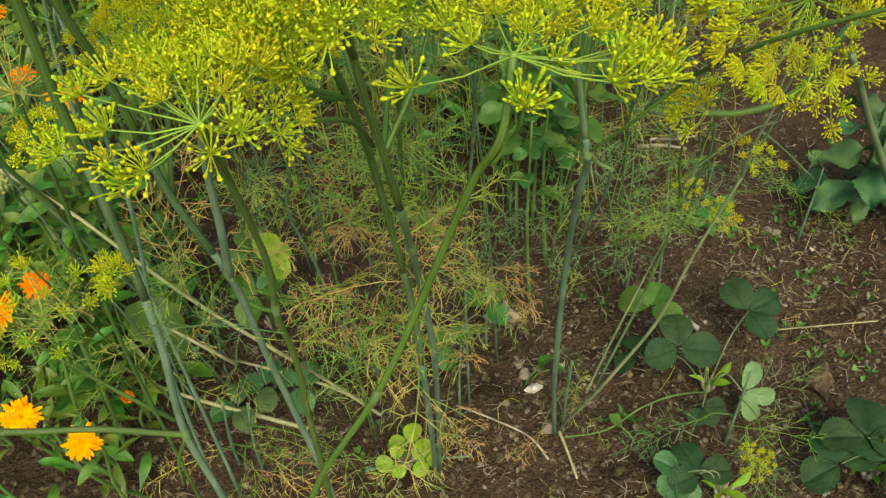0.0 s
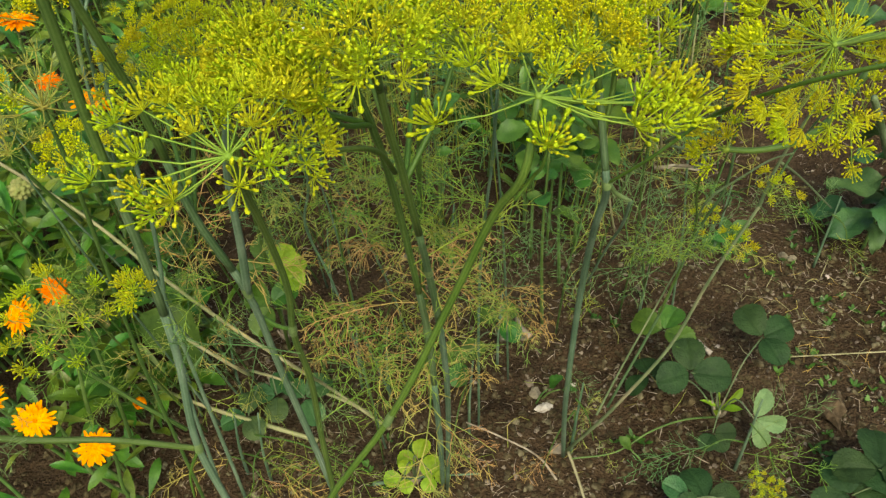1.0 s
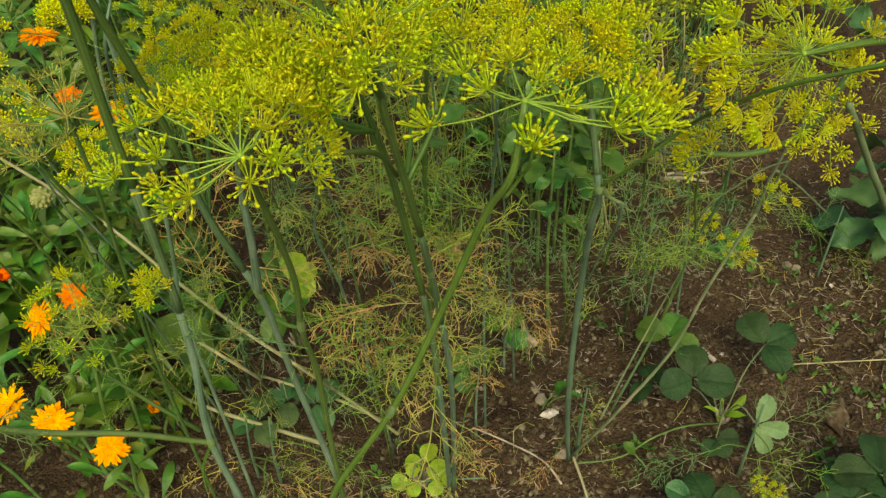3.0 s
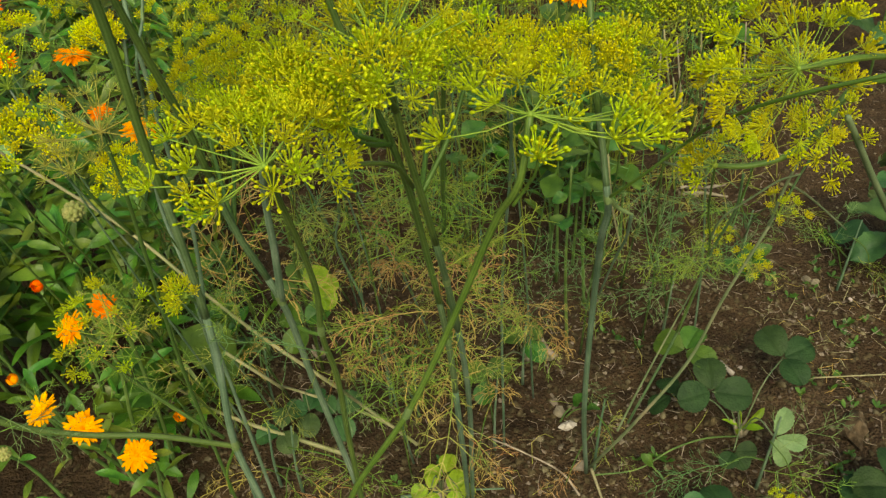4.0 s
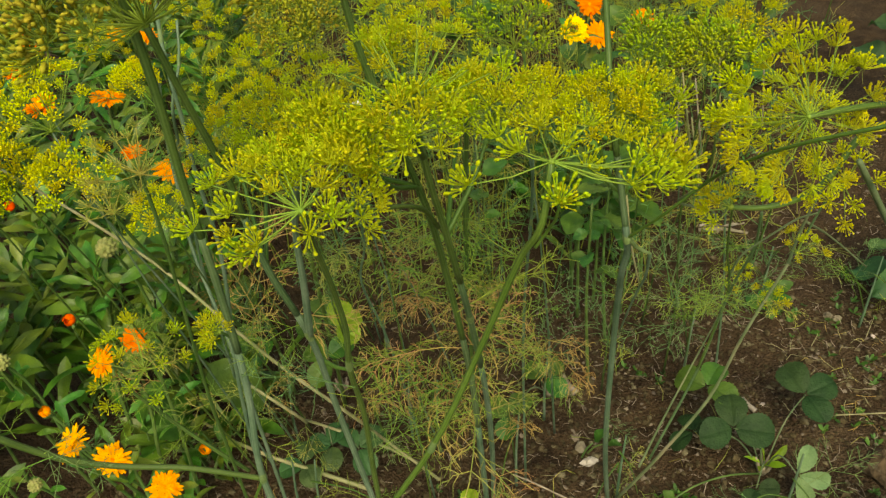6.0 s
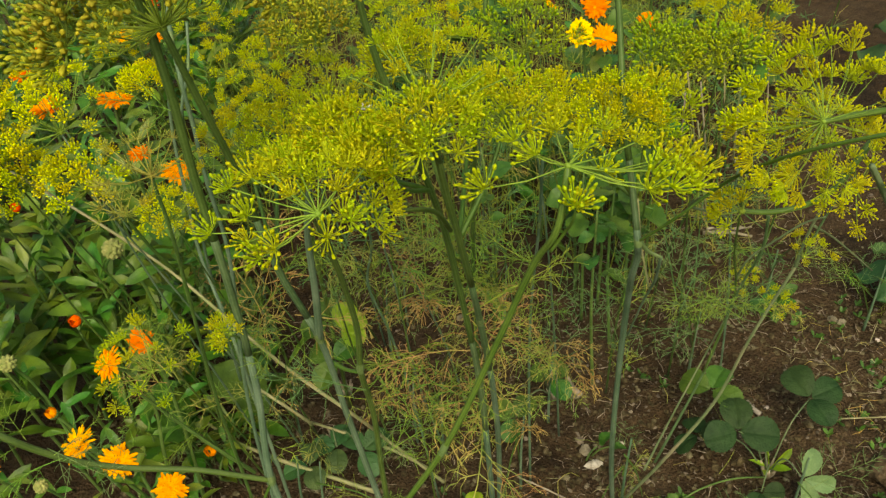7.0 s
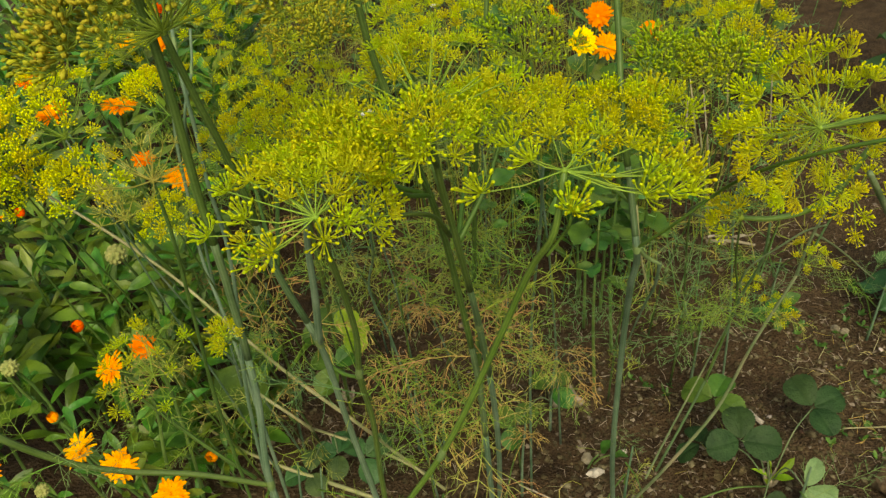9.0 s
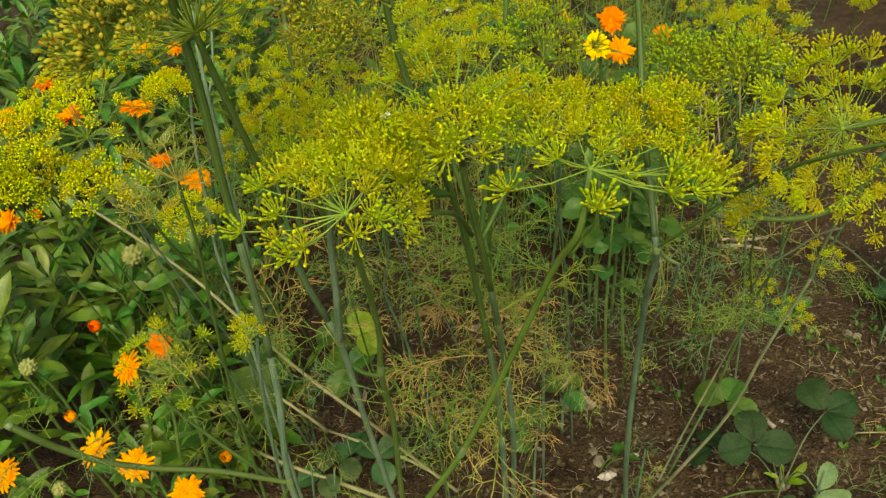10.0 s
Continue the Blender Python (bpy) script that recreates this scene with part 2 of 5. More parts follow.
def part(name, me, parent, m=None, label=""):
    """A mesh as one part of a thing, its pose given in the world. Parents stand unturned."""
    ob = new(name, me)
    ob.parent = parent
    ob.matrix_basis = Matrix.Translation(-origin_of(parent)) @ (m or Matrix())
    return tagged(ob, label)



def curve(pts, steps=5):
    """A smooth line through the points, also where they stand unevenly."""
    p = [Vector(q) for q in pts]
    n = len(p)
    h = [max(1e-6, (p[i + 1] - p[i]).length) for i in range(n - 1)]
    v = [(p[i + 1] - p[i]) / h[i] for i in range(n - 1)]
    m = [v[0]] + [(v[i - 1] * h[i] + v[i] * h[i - 1]) / (h[i] + h[i - 1]) for i in range(1, n - 1)] + [v[-1]]
    out = []
    for i in range(n - 1):
        for k in range(steps):
            t = k / steps
            out.append(p[i] * (2 * t ** 3 - 3 * t * t + 1) + m[i] * h[i] * (t ** 3 - 2 * t * t + t)
                       + p[i + 1] * (3 * t * t - 2 * t ** 3) + m[i + 1] * h[i] * (t ** 3 - t * t))
    return out + [p[-1]]


def aim(at, axis, spin=0.0, scale=1.0):
    """A pose whose z points along axis."""
    q = Vector(axis).to_track_quat("Z", "Y").to_matrix().to_4x4()
    return Matrix.Translation(at) @ q @ Matrix.Rotation(spin, 4, "Z") @ Matrix.Scale(scale, 4)


def aim_x(at, way, spin=0.0, scale=1.0):
    """A pose whose x points along way, its z as far up as it can be."""
    q = Vector(way).to_track_quat("X", "Z").to_matrix().to_4x4()
    return Matrix.Translation(at) @ q @ Matrix.Rotation(spin, 4, "X") @ Matrix.Scale(scale, 4)


# ---------- dill ----------
def umbellet_mesh(style, seed):
    """A small dome of bowed stalks, each with a round bud, floret or seed at its end."""
    rng = random.Random(seed)
    s = Shape()
    count, length, r, long, w, lowest = {
        "bud": (25, 0.0098, 0.00100, 0.0016, 0.00026, -0.05), "open": (36, 0.0082, 0.00080, 0.0009, 0.00020, 0.10), "full": (34, 0.0084, 0.00098, 0.0011, 0.00022, -0.05),
        "green": (19, 0.0122, 0.00130, 0.0027, 0.00030, 0.05), "seed": (34, 0.0125, 0.00140, 0.0026, 0.00030, -0.1), "spent": (18, 0.0100, 0.0006, 0.0008, 0.00024, -0.3),
        "far": (13, 0.0095, 0.0013, 0.0017, 0.00032, 0.1), "far_open": (15, 0.0085, 0.0015, 0.0014, 0.00028, 0.0)}[style]
    for i in range(count):
        z = 1 - (i + 0.5) / count * (1 - lowest)
        a = i * 2.39996 + rng.uniform(-0.35, 0.35)
        q = math.sqrt(max(0, 1 - z * z))
        out = Vector((q * math.cos(a), q * math.sin(a), 0))
        d = (out + Vector((0, 0, z + rng.uniform(-0.14, 0.14)))).normalized()
        tip = d * length * rng.uniform(0.52, 1.16) + Vector((0, 0, length * 0.20))
        mid = tip * 0.5 + (out - Vector((0, 0, 0.7 * q))) * length * 0.09
        s.tube([(0, 0, 0), mid, tip], [w * 0.85, w, w * 1.9], 3, 0, False)
        if style == "spent" and rng.random() < 0.45:
            continue
        k = rng.uniform(0.68, 1.22)
        s.ball(tip, d + Vector((rng.uniform(-0.3, 0.3), rng.uniform(-0.3, 0.3), 0.35)), r * k, long * k * rng.uniform(0.85, 1.15), 1, 4)
    ends = {"bud": (PEDICEL, BUD), "open": (PEDICEL_YELLOW, FLORET), "full": (PEDICEL_YELLOW, FLORET_BRIGHT), "green": (RAY, BUD_GREEN), "seed": (RAY, SEED), "spent": (SPENT, SPENT), "far": (PEDICEL, BUD), "far_open": (PEDICEL_YELLOW, FLORET)}[style]
    return s.mesh("umbellet_" + style, *ends)


UMBELLETS = {style: [umbellet_mesh(style, 40 + k * 7) for k in range(4)] for style in ("bud", "open", "full", "green", "seed", "spent", "far", "far_open")}


def add_umbel(plant, hub, radius, style="bud", count=24, axis=(0, 0, 1), seed=0, flat=0.62, size=1.0, label="", opening=76, fine=1.0):
    """An umbel at hub: rays that spread from it, each with an umbellet at its end."""
    rng = random.Random(seed * 13 + 5)
    hub, axis, radius = Vector(hub), Vector(axis).normalized(), radius * 0.9
    turn = axis.to_track_quat("Z", "Y").to_matrix()
    s = Shape()
    ends = []
    for i in range(count):
        th = radians(opening) * math.sqrt((i + 0.4) / count) + rng.uniform(-0.07, 0.07)
        a = i * 2.39996 + rng.uniform(-0.25, 0.25)
        # the outer rays are longer, so that the top is a shallow dome
        ray = radius * (flat + (1 - flat) * (th / radians(opening))) * rng.uniform(0.88, 1.1)
        d = Vector((math.sin(th) * math.cos(a), math.sin(th) * math.sin(a), math.cos(th)))
        tip = d * ray + Vector((0, 0, ray * 0.10 * math.sin(th)))
        mid = d * ray * 0.5 - Vector((0, 0, ray * 0.05 * math.sin(th)))
        w = (0.00047 if radius > 0.03 else 0.00038) * fine
        s.tube([hub + turn @ (d * 0.0015), hub + turn @ mid, hub + turn @ tip], [w * 1.25, w, w * 0.8], 4, 0, False)
        ends.append((hub + turn @ tip, (turn @ (d * 0.62 + Vector((0, 0, 0.25))) + Vector((0, 0, 0.40))).normalized()))
    s.ball(hub, axis, 0.0028 * (0.4 + 0.6 * fine), 0.0026 * (0.4 + 0.6 * fine), 0, 6)
    s.v = [p - hub for p in s.v]
    rays = part("umbel", s.mesh("umbel_rays", SPENT if style == "spent" else RAY), plant, Matrix.Translation(hub), label)
    for tip, d in ends:
        part("umbellet", rng.choice(UMBELLETS[style]), rays, aim(tip, d, rng.uniform(0, 6.28), size * rng.uniform(0.78, 1.14)))
    return rays


def add_rays(plant, hub, tips, seed, size, label):
    """An uneven umbel whose rays run to the given tips, each tip with a budding umbellet."""
    rng = random.Random(seed)
    hub = Vector(hub)
    s = Shape()
    for tip in tips:
        way = Vector(tip) - hub
        bow = Vector((rng.uniform(-0.03, 0.03), rng.uniform(-0.03, 0.03), rng.uniform(-0.10, -0.02))) * way.length
        s.tube([way * 0.03, way * 0.5 + bow, way], [0.00050, 0.00042, 0.00036], 4, 0, False)
    s.ball((0, 0, 0), (0, 0, 1), 0.0022, 0.0022, 0, 6)
    rays = part("umbel", s.mesh("umbel_rays", RAY), plant, Matrix.Translation(hub), label)
    for tip in tips:
        way = (Vector(tip) - hub).normalized()
        part("umbellet", rng.choice(UMBELLETS["bud"]), rays, aim(tip, way * 0.55 + Vector((0, 0, 0.70)), rng.uniform(0, 6.28), size * rng.uniform(0.82, 1.12)))
    return rays


def feather_mesh(name, material, length=0.12, seed=0, lift=0.25, droop=0.15):
    """A finely cut leaf: a thin midrib with wide-set forking threads, along x."""
    rng = random.Random(seed)
    s = Shape()

    def jitter(k):
        return Vector((rng.uniform(-k, k), rng.uniform(-k, k), rng.uniform(-k, k)))

    def thread(p, d, reach, r):
        d = d.normalized()
        q = p + d * reach * 0.55 + jitter(0.025) * reach
        e = p + d * reach + jitter(0.05) * reach + Vector((0, 0, -droop * reach))
        s.tube([p, q, e], [r, r * 0.95, r * 0.55], 3, 0, False)
        return p, q, e

    rib = [Vector((length * t, 0.10 * length * math.sin(2.5 * t + seed), lift * length * t * (1 - 0.9 * t))) for t in (0, 0.25, 0.5, 0.75, 1.0)]
    s.tube(rib, [0.0007, 0.00065, 0.0006, 0.00055, 0.0004], 4, 0, False)
    spots = [(0.18, 2), (0.40, 2), (0.62, 2), (0.82, 2), (0.99, 3)]
    for t, many in spots:
        k = t * 4
        p = rib[int(k)].lerp(rib[min(int(k) + 1, 4)], k - int(k))
        roll = rng.uniform(-0.7, 0.7)
        for b in range(many):
            a = roll + b * (math.pi if many == 2 else 2.1)
            d = Vector((rng.uniform(0.5, 1.1), math.cos(a), math.sin(a) * 0.8)) + jitter(0.2)
            reach = length * (0.44 - 0.24 * t) * rng.uniform(0.75, 1.3)
            u, v, w = thread(p, d, reach, 0.00056)
            for f in (0.36, 0.74):
                start = u.lerp(v, f / 0.55) if f <= 0.55 else v.lerp(w, (f - 0.55) / 0.45)
                side = d.orthogonal().normalized()
                side = Matrix.Rotation(rng.uniform(0, 6.28), 3, d.normalized()) @ side
                for sg in (-1, 1):
                    if rng.random() < 0.12:
                        continue
                    e = thread(start, d.normalized() + side * sg * rng.uniform(0.5, 1.0), reach * (0.74 - 0.38 * f) * rng.uniform(0.65, 1.3), 0.00050)
                    if rng.random() < 0.55:
                        thread(e[1], e[2] - e[1] + side * sg * reach * 0.15 + jitter(0.1) * reach, reach * 0.24 * rng.uniform(0.7, 1.4), 0.00044)
    return s.mesh(name, material)


FEATHERS = {}
for _key, _mat in (("green", THREAD), ("blue", THREAD_BLUE), ("yellow", THREAD_YELLOW), ("rust", THREAD_RUST)):
    FEATHERS[_key] = [feather_mesh("dill_leaf_" + _key, _mat, 0.125, 11 * k + len(_key), (0.3, 0.1, -0.3, 0.5, -0.1)[k], 0.4 if _key in ("rust", "yellow") else 0.12) for k in range(5)]


def add_leaf(plant, at, way, size=1.0, tone="green", seed=0):
    rng = random.Random(seed)
    return part("leaf", rng.choice(FEATHERS[tone]), plant, aim_x(at, way, rng.uniform(-0.8, 0.8), size))


def ground_below(pts):
    """The foot of a stem: its line carried on to the ground."""
    a, b = Vector(pts[-2]), Vector(pts[-1])
    if b.z <= 0.02:
        return Vector((b.x, b.y, 0))
    d = (b - a).normalized()
    d = (d + Vector((0, 0, -1.2))).normalized()
    return b + d * (b.z / -d.z)


def ribbed(pts, r0, r1, steps=5):
    line = curve(pts, steps)
    n = len(line) - 1
    return line, [r0 + (r1 - r0) * i / n for i in range(n + 1)]


def stem_mesh(pts, r0, r1, material, steps=5, sides=8):
    s = Shape()
    line, radii = ribbed(pts, r0, r1, steps)
    # rounded ends
    line = [line[0] + (line[0] - line[1]).normalized() * r0 * 0.5] + line + [line[-1] + (line[-1] - line[-2]).normalized() * r1 * 0.5]
    radii = [r0 * 0.1] + radii + [r1 * 0.1]
    s.tube(line, radii, sides * 2 if r1 > 0.002 else sides, cap=False)
    if r1 > 0.002:
        # fine ribs along the stem
        n = sides * 2
        for i, p in enumerate(line):
            for k in range(1, n, 2):
                s.v[i * n + k] = p + (s.v[i * n + k] - p) * 0.90
        for i in range(len(line) - 1):
            for k in range(n):
                s.m[i * n + k] = 1 if (k * 7 + k // 3) % 5 < 2 else 0
        if material in STRIPES:
            return s.mesh("stem", material, STRIPES[material])
    return s.mesh("stem", material)


def dill(label, pts, r_top, r_foot, split=None, upper=None, lower=None, nodes=(), foot=True):
    """A dill plant whose main stem runs down through pts to the ground. Above the point number split the stem is green,
    below it bloomed blue-green; pale nodes at the points numbered in nodes."""
    upper, lower = upper or STEM, lower or STEM_BLUE
    pts = [Vector(p) for p in pts]
    r_top, r_foot = r_top * 0.78, r_foot * 0.80
    base = ground_below(pts)
    if foot and pts[-1].z > 0.02:
        pts.append(base - Vector((0, 0, 0.01)))
    plant = thing("dill_plant", base, label, "dill plant", "dill plants in the bed")
    n = len(pts) - 1
    radius = lambda i: r_top + (r_foot - r_top) * min(1.0, i / max(1, n - 1))
    if split is None or split <= 0 or split >= n:
        part("stem", stem_mesh(pts, r_top, r_foot, upper if split is None else lower), plant)
    else:
        line = curve(pts, 6)
        n6, last = split * 6, len(line) - 1
        cuts = [0, max(1, n6 - 3), min(last - 1, n6 + 4), last]
        thick = lambda k: r_top + (r_foot - r_top) * min(1.0, k / max(1, last - 6))
        for nm, a, b, mat, lab in (("upper_stem", 0, 1, upper, ""), ("middle_stem", 1, 2, STEM_MID, ""), ("lower_stem", 2, 3, lower, "waxy blue-green lower stem")):
            part(nm, stem_mesh(line[cuts[a]:cuts[b] + 1], thick(cuts[a]), thick(cuts[b]), mat, 1), plant, label=lab)
    for i in nodes:
        s = Shape()
        d = (pts[i - 1] - pts[i]).normalized()
        r = radius(i)
        s.tube([pts[i] - d * 0.004, pts[i] - d * 0.001, pts[i] + d * 0.002, pts[i] + d * 0.009], [r * 1.0, r * 1.24, r * 1.20, r * 1.01], 10, cap=False)
        part("node", s.mesh("node", NODE), plant, label="pale swollen stem node")
    return plant


def add_branch(plant, pts, r0, r1, material=None, steps=5):
    return part("branch", stem_mesh(pts, r0, r1, material or STEM, steps, 7), plant)


def dress(plant, line, tones, count, size=1.0, seed=0, low=0.0, high=1.0):
    """Finely cut leaves along a stem, standing off it all round."""
    rng = random.Random(seed)
    line = curve(line, 6)
    for i in range(count):
        p = line[int((low + (high - low) * rng.random()) * (len(line) - 1))]
        a = rng.uniform(0, 6.28)
        add_leaf(plant, p, (math.cos(a), math.sin(a), rng.uniform(-0.35, 0.6)), size * rng.uniform(0.6, 1.15), rng.choice(tones), rng.random())


def tall_dill(label, hub, radius, style, seed, lean=(0, 0.06), count=22, size=1.0, axis=(0, -0.2, 1), thick=0.0028, leaves=4, tones=("green", "blue"), upper=None, umbel_label="", flat=0.62):
    """A whole dill plant under one umbel whose hub is known."""
    rng = random.Random(seed)
    hub = Vector(hub)
    foot = Vector((hub.x + lean[0] + rng.uniform(-0.03, 0.03), hub.y + lean[1] + rng.uniform(-0.02, 0.04), 0))
    pts = [hub, hub.lerp(foot, 0.33) + Vector((rng.uniform(-0.012, 0.012), rng.uniform(-0.01, 0.01), 0)), hub.lerp(foot, 0.66) + Vector((rng.uniform(-0.012, 0.012), 0, 0)), foot]
    plant = dill(label, pts, thick * 0.6, thick * 1.3, None, upper or STEM, None, (2,))
    add_umbel(plant, hub, radius, style, count, axis, seed, flat, size, umbel_label)
    dress(plant, pts, tones, leaves, 0.9, seed, 0.35, 0.97)
    return plant


def side_umbel(plant, hub, joint, radius, style, seed, size=1.0, axis=(0, -0.25, 0.9), thick=0.0016, flat=0.58, count=23):
    """An umbel on a side branch that leaves its stem at joint."""
    hub, joint = Vector(hub), Vector(joint)
    bow = Vector((hub.x, hub.y, 0)).lerp(Vector((joint.x, joint.y, 0)), 0.35)
    bow.z = hub.z * 0.5 + joint.z * 0.5
    part("branch", stem_mesh([hub, bow, joint], thick * 0.75, thick * 1.2, STEM_LIGHT, 5, 6), plant)
    return add_umbel(plant, hub, radius, style, count, axis, seed, flat, size)

# ---------- pot marigolds ----------
def blade_mesh(name, material, length, width, seed, fold=0.25, arch=0.25, widest=0.6, stalk=0.12, wave=0.04, tooth=0.0, rows=8, cols=5, tip=1.0):
    """A leaf blade along x with a folded midrib, an arched back and a wavy or toothed edge."""
    rng = random.Random(seed)
    grid = []
    ph = rng.uniform(0, 6)
    for i in range(rows + 1):
        t = i / rows
        if t < stalk:
            w = width * 0.1
        else:
            u = (t - stalk) / (1 - stalk)
            w = width * (math.sin(math.pi * min(1, u ** (math.log(0.5) / math.log(widest)))) ** 0.75 * (1 - 0.02) + 0.02) * (1.0 if u < 0.97 else 1 - 0.6 * tip)
        line = []
        for k in range(cols):
            q = (k / (cols - 1) - 0.5) * 2
            x = length * t
            y = q * w * 0.5
            if tooth and abs(q) > 0.99 and 0 < i < rows:
                y *= 1 + tooth * (1 if i % 2 else -1)
            z = arch * length * (t - t * t * 1.35) + abs(q) * w * fold * 0.5 + math.sin(t * 9 + ph + q) * wave * width * abs(q)
            line.append((x, y, z))
        grid.append(line)
    s = Shape()
    s.sheet(grid)
    return s.mesh(name, material)


MARI_LEAVES = [blade_mesh("marigold_leaf", MARI_LEAF, 0.090, 0.0225, 3 + k, (0.22, 0.3, 0.16, 0.25, 0.2)[k], (0.30, 0.10, 0.45, -0.05, 0.2)[k], 0.64, 0.04, 0.09, rows=9) for k in range(5)]


def flower_meshes(petal, seed, radius=0.026, cup=0.25, petals=64):
    rng = random.Random(seed)
    s = Shape()
    for ring in range(2):
        for i in range(petals // 2):
            a = 2 * math.pi * (i + ring * 0.5) / (petals // 2) + rng.uniform(-0.1, 0.1)
            length = radius * rng.uniform(0.80, 1.14) * (1.0 if ring == 0 else 0.78)
            rise = cup * rng.uniform(0.4, 1.6) + ring * 0.22
            w = 0.0023
            d, c = Vector((math.cos(a), math.sin(a), 0)), Vector((-math.sin(a), math.cos(a), 0))
            rows = []
            for t, q in ((0.12, 0.6), (0.45, 0.95), (0.78, 1.05), (0.93, 0.75), (1.0, 0.2)):
                p = d * length * t + Vector((0, 0, length * (rise * t - 0.28 * t * t) + ring * 0.0012))
                rows.append([p - c * w * q + Vector((0, 0, 0.0007)), p, p + c * w * q + Vector((0, 0, 0.0007))])
            s.sheet(rows)
    return s.mesh("petals", petal)


def bud_mesh(petal, seed, radius=0.011):
    """A half-closed head: petals that curl over into a ball."""
    rng = random.Random(seed)
    s = Shape()
    for i in range(20):
        a = i * 0.9425 + rng.uniform(-0.1, 0.1)
        r = radius * rng.uniform(0.86, 1.04)
        d, c = Vector((math.cos(a), math.sin(a), 0)), Vector((-math.sin(a), math.cos(a), 0))
        rows = []
        for t in (0.05, 0.25, 0.5, 0.72, 0.9):
            p = d * r * math.sin(math.pi * t * 0.95) + Vector((0, 0, r * (1 - math.cos(math.pi * t * 0.95)) - 0.002))
            w = 0.0030 * math.sin(math.pi * min(1, t + 0.1)) + 0.0006
            rows.append([p - c * w, p + d * 0.0004, p + c * w])
        s.sheet(rows)
    return s.mesh("petals", petal)


def disc_mesh(material, radius, seed, lift=0.001):
    rng = random.Random(seed)
    s = Shape()
    for i in range(60):
        q = math.sqrt((i + 0.5) / 60)
        a = i * 2.39996
        p = Vector((q * radius * math.cos(a), q * radius * math.sin(a), 0.0035 * (1 - q * q) + lift))
        s.ball(p, (p.x * 20, p.y * 20, 1), 0.0009, 0.0018 * rng.uniform(0.8, 1.3), 0, 4)
    return s.mesh("disc", material)


PETALS = {"orange": [flower_meshes(PETAL, 1, 0.026, 0.25), flower_meshes(PETAL, 2, 0.027, 0.45), flower_meshes(PETAL, 3, 0.025, 0.1)],
          "deep": [flower_meshes(PETAL_DEEP, 4, 0.025, 0.35), flower_meshes(PETAL_DEEP, 5, 0.026, 0.6)],
          "yellow": [flower_meshes(PETAL_YELLOW, 6, 0.024, 0.15)],
          "bud": [bud_mesh(PETAL_DEEP, 7)]}
DISCS = {"orange": disc_mesh(DISC, 0.0034, 1), "deep": disc_mesh(DISC, 0.0036, 2), "yellow": disc_mesh(DISC_DARK, 0.0075, 3, 0.006), "bud": disc_mesh(DISC, 0.004, 4)}


def _calyx():
    s = Shape()
    s.tube([(0, 0, -0.010), (0, 0, -0.007), (0, 0, -0.002), (0, 0, 0.002)], [0.0018, 0.006, 0.009, 0.008], 9)
    for i in range(14):
        a = i * 0.4488
        d = Vector((math.cos(a), math.sin(a), 0))
        s.tube([d * 0.006 + Vector((0, 0, -0.006)), d * 0.010 + Vector((0, 0, 0.001)), d * 0.0105 + Vector((0, 0, 0.007))], [0.0014, 0.0013, 0.0004], 4)
    return s.mesh("calyx", MARI_STEM)


def _seed_head():
    """A knobbly ball of curled seeds, in one skin."""
    bm = bmesh.new()
    bmesh.ops.create_icosphere(bm, subdivisions=4, radius=1)
    knobs = []
    for i in range(34):
        z = 1 - (i + 0.5) / 34 * 1.7
        q = math.sqrt(max(0, 1 - z * z))
        knobs.append(Vector((q * math.cos(i * 2.39996), q * math.sin(i * 2.39996), z)))
    for v in bm.verts:
        d = v.co.normalized()
        near = max(k.dot(d) for k in knobs)
        v.co = d * 0.0125 * (0.66 + 0.42 * min(1, max(0, (near - 0.955) / 0.040)) ** 0.6)
        v.co.z *= 0.85
    me = bpy.data.meshes.new("seed_head")
    bm.to_mesh(me)
    bm.free()
    me.materials.append(CALYX)
    me.polygons.foreach_set("use_smooth", [True] * len(me.polygons))
    return me


CALYX_MESH, SEED_HEAD = _calyx(), _seed_head()
MARI_LABELS = {"orange": "leafy pot marigold with an open orange flower", "deep": "leafy pot marigold with a deep orange flower",
               "yellow": "leafy pot marigold with a yellow, dark-eyed flower", "bud": "leafy pot marigold with a half-closed orange bud",
               "seed": "leafy pot marigold with a pale green seed head", "": "leafy green pot marigold without flowers"}


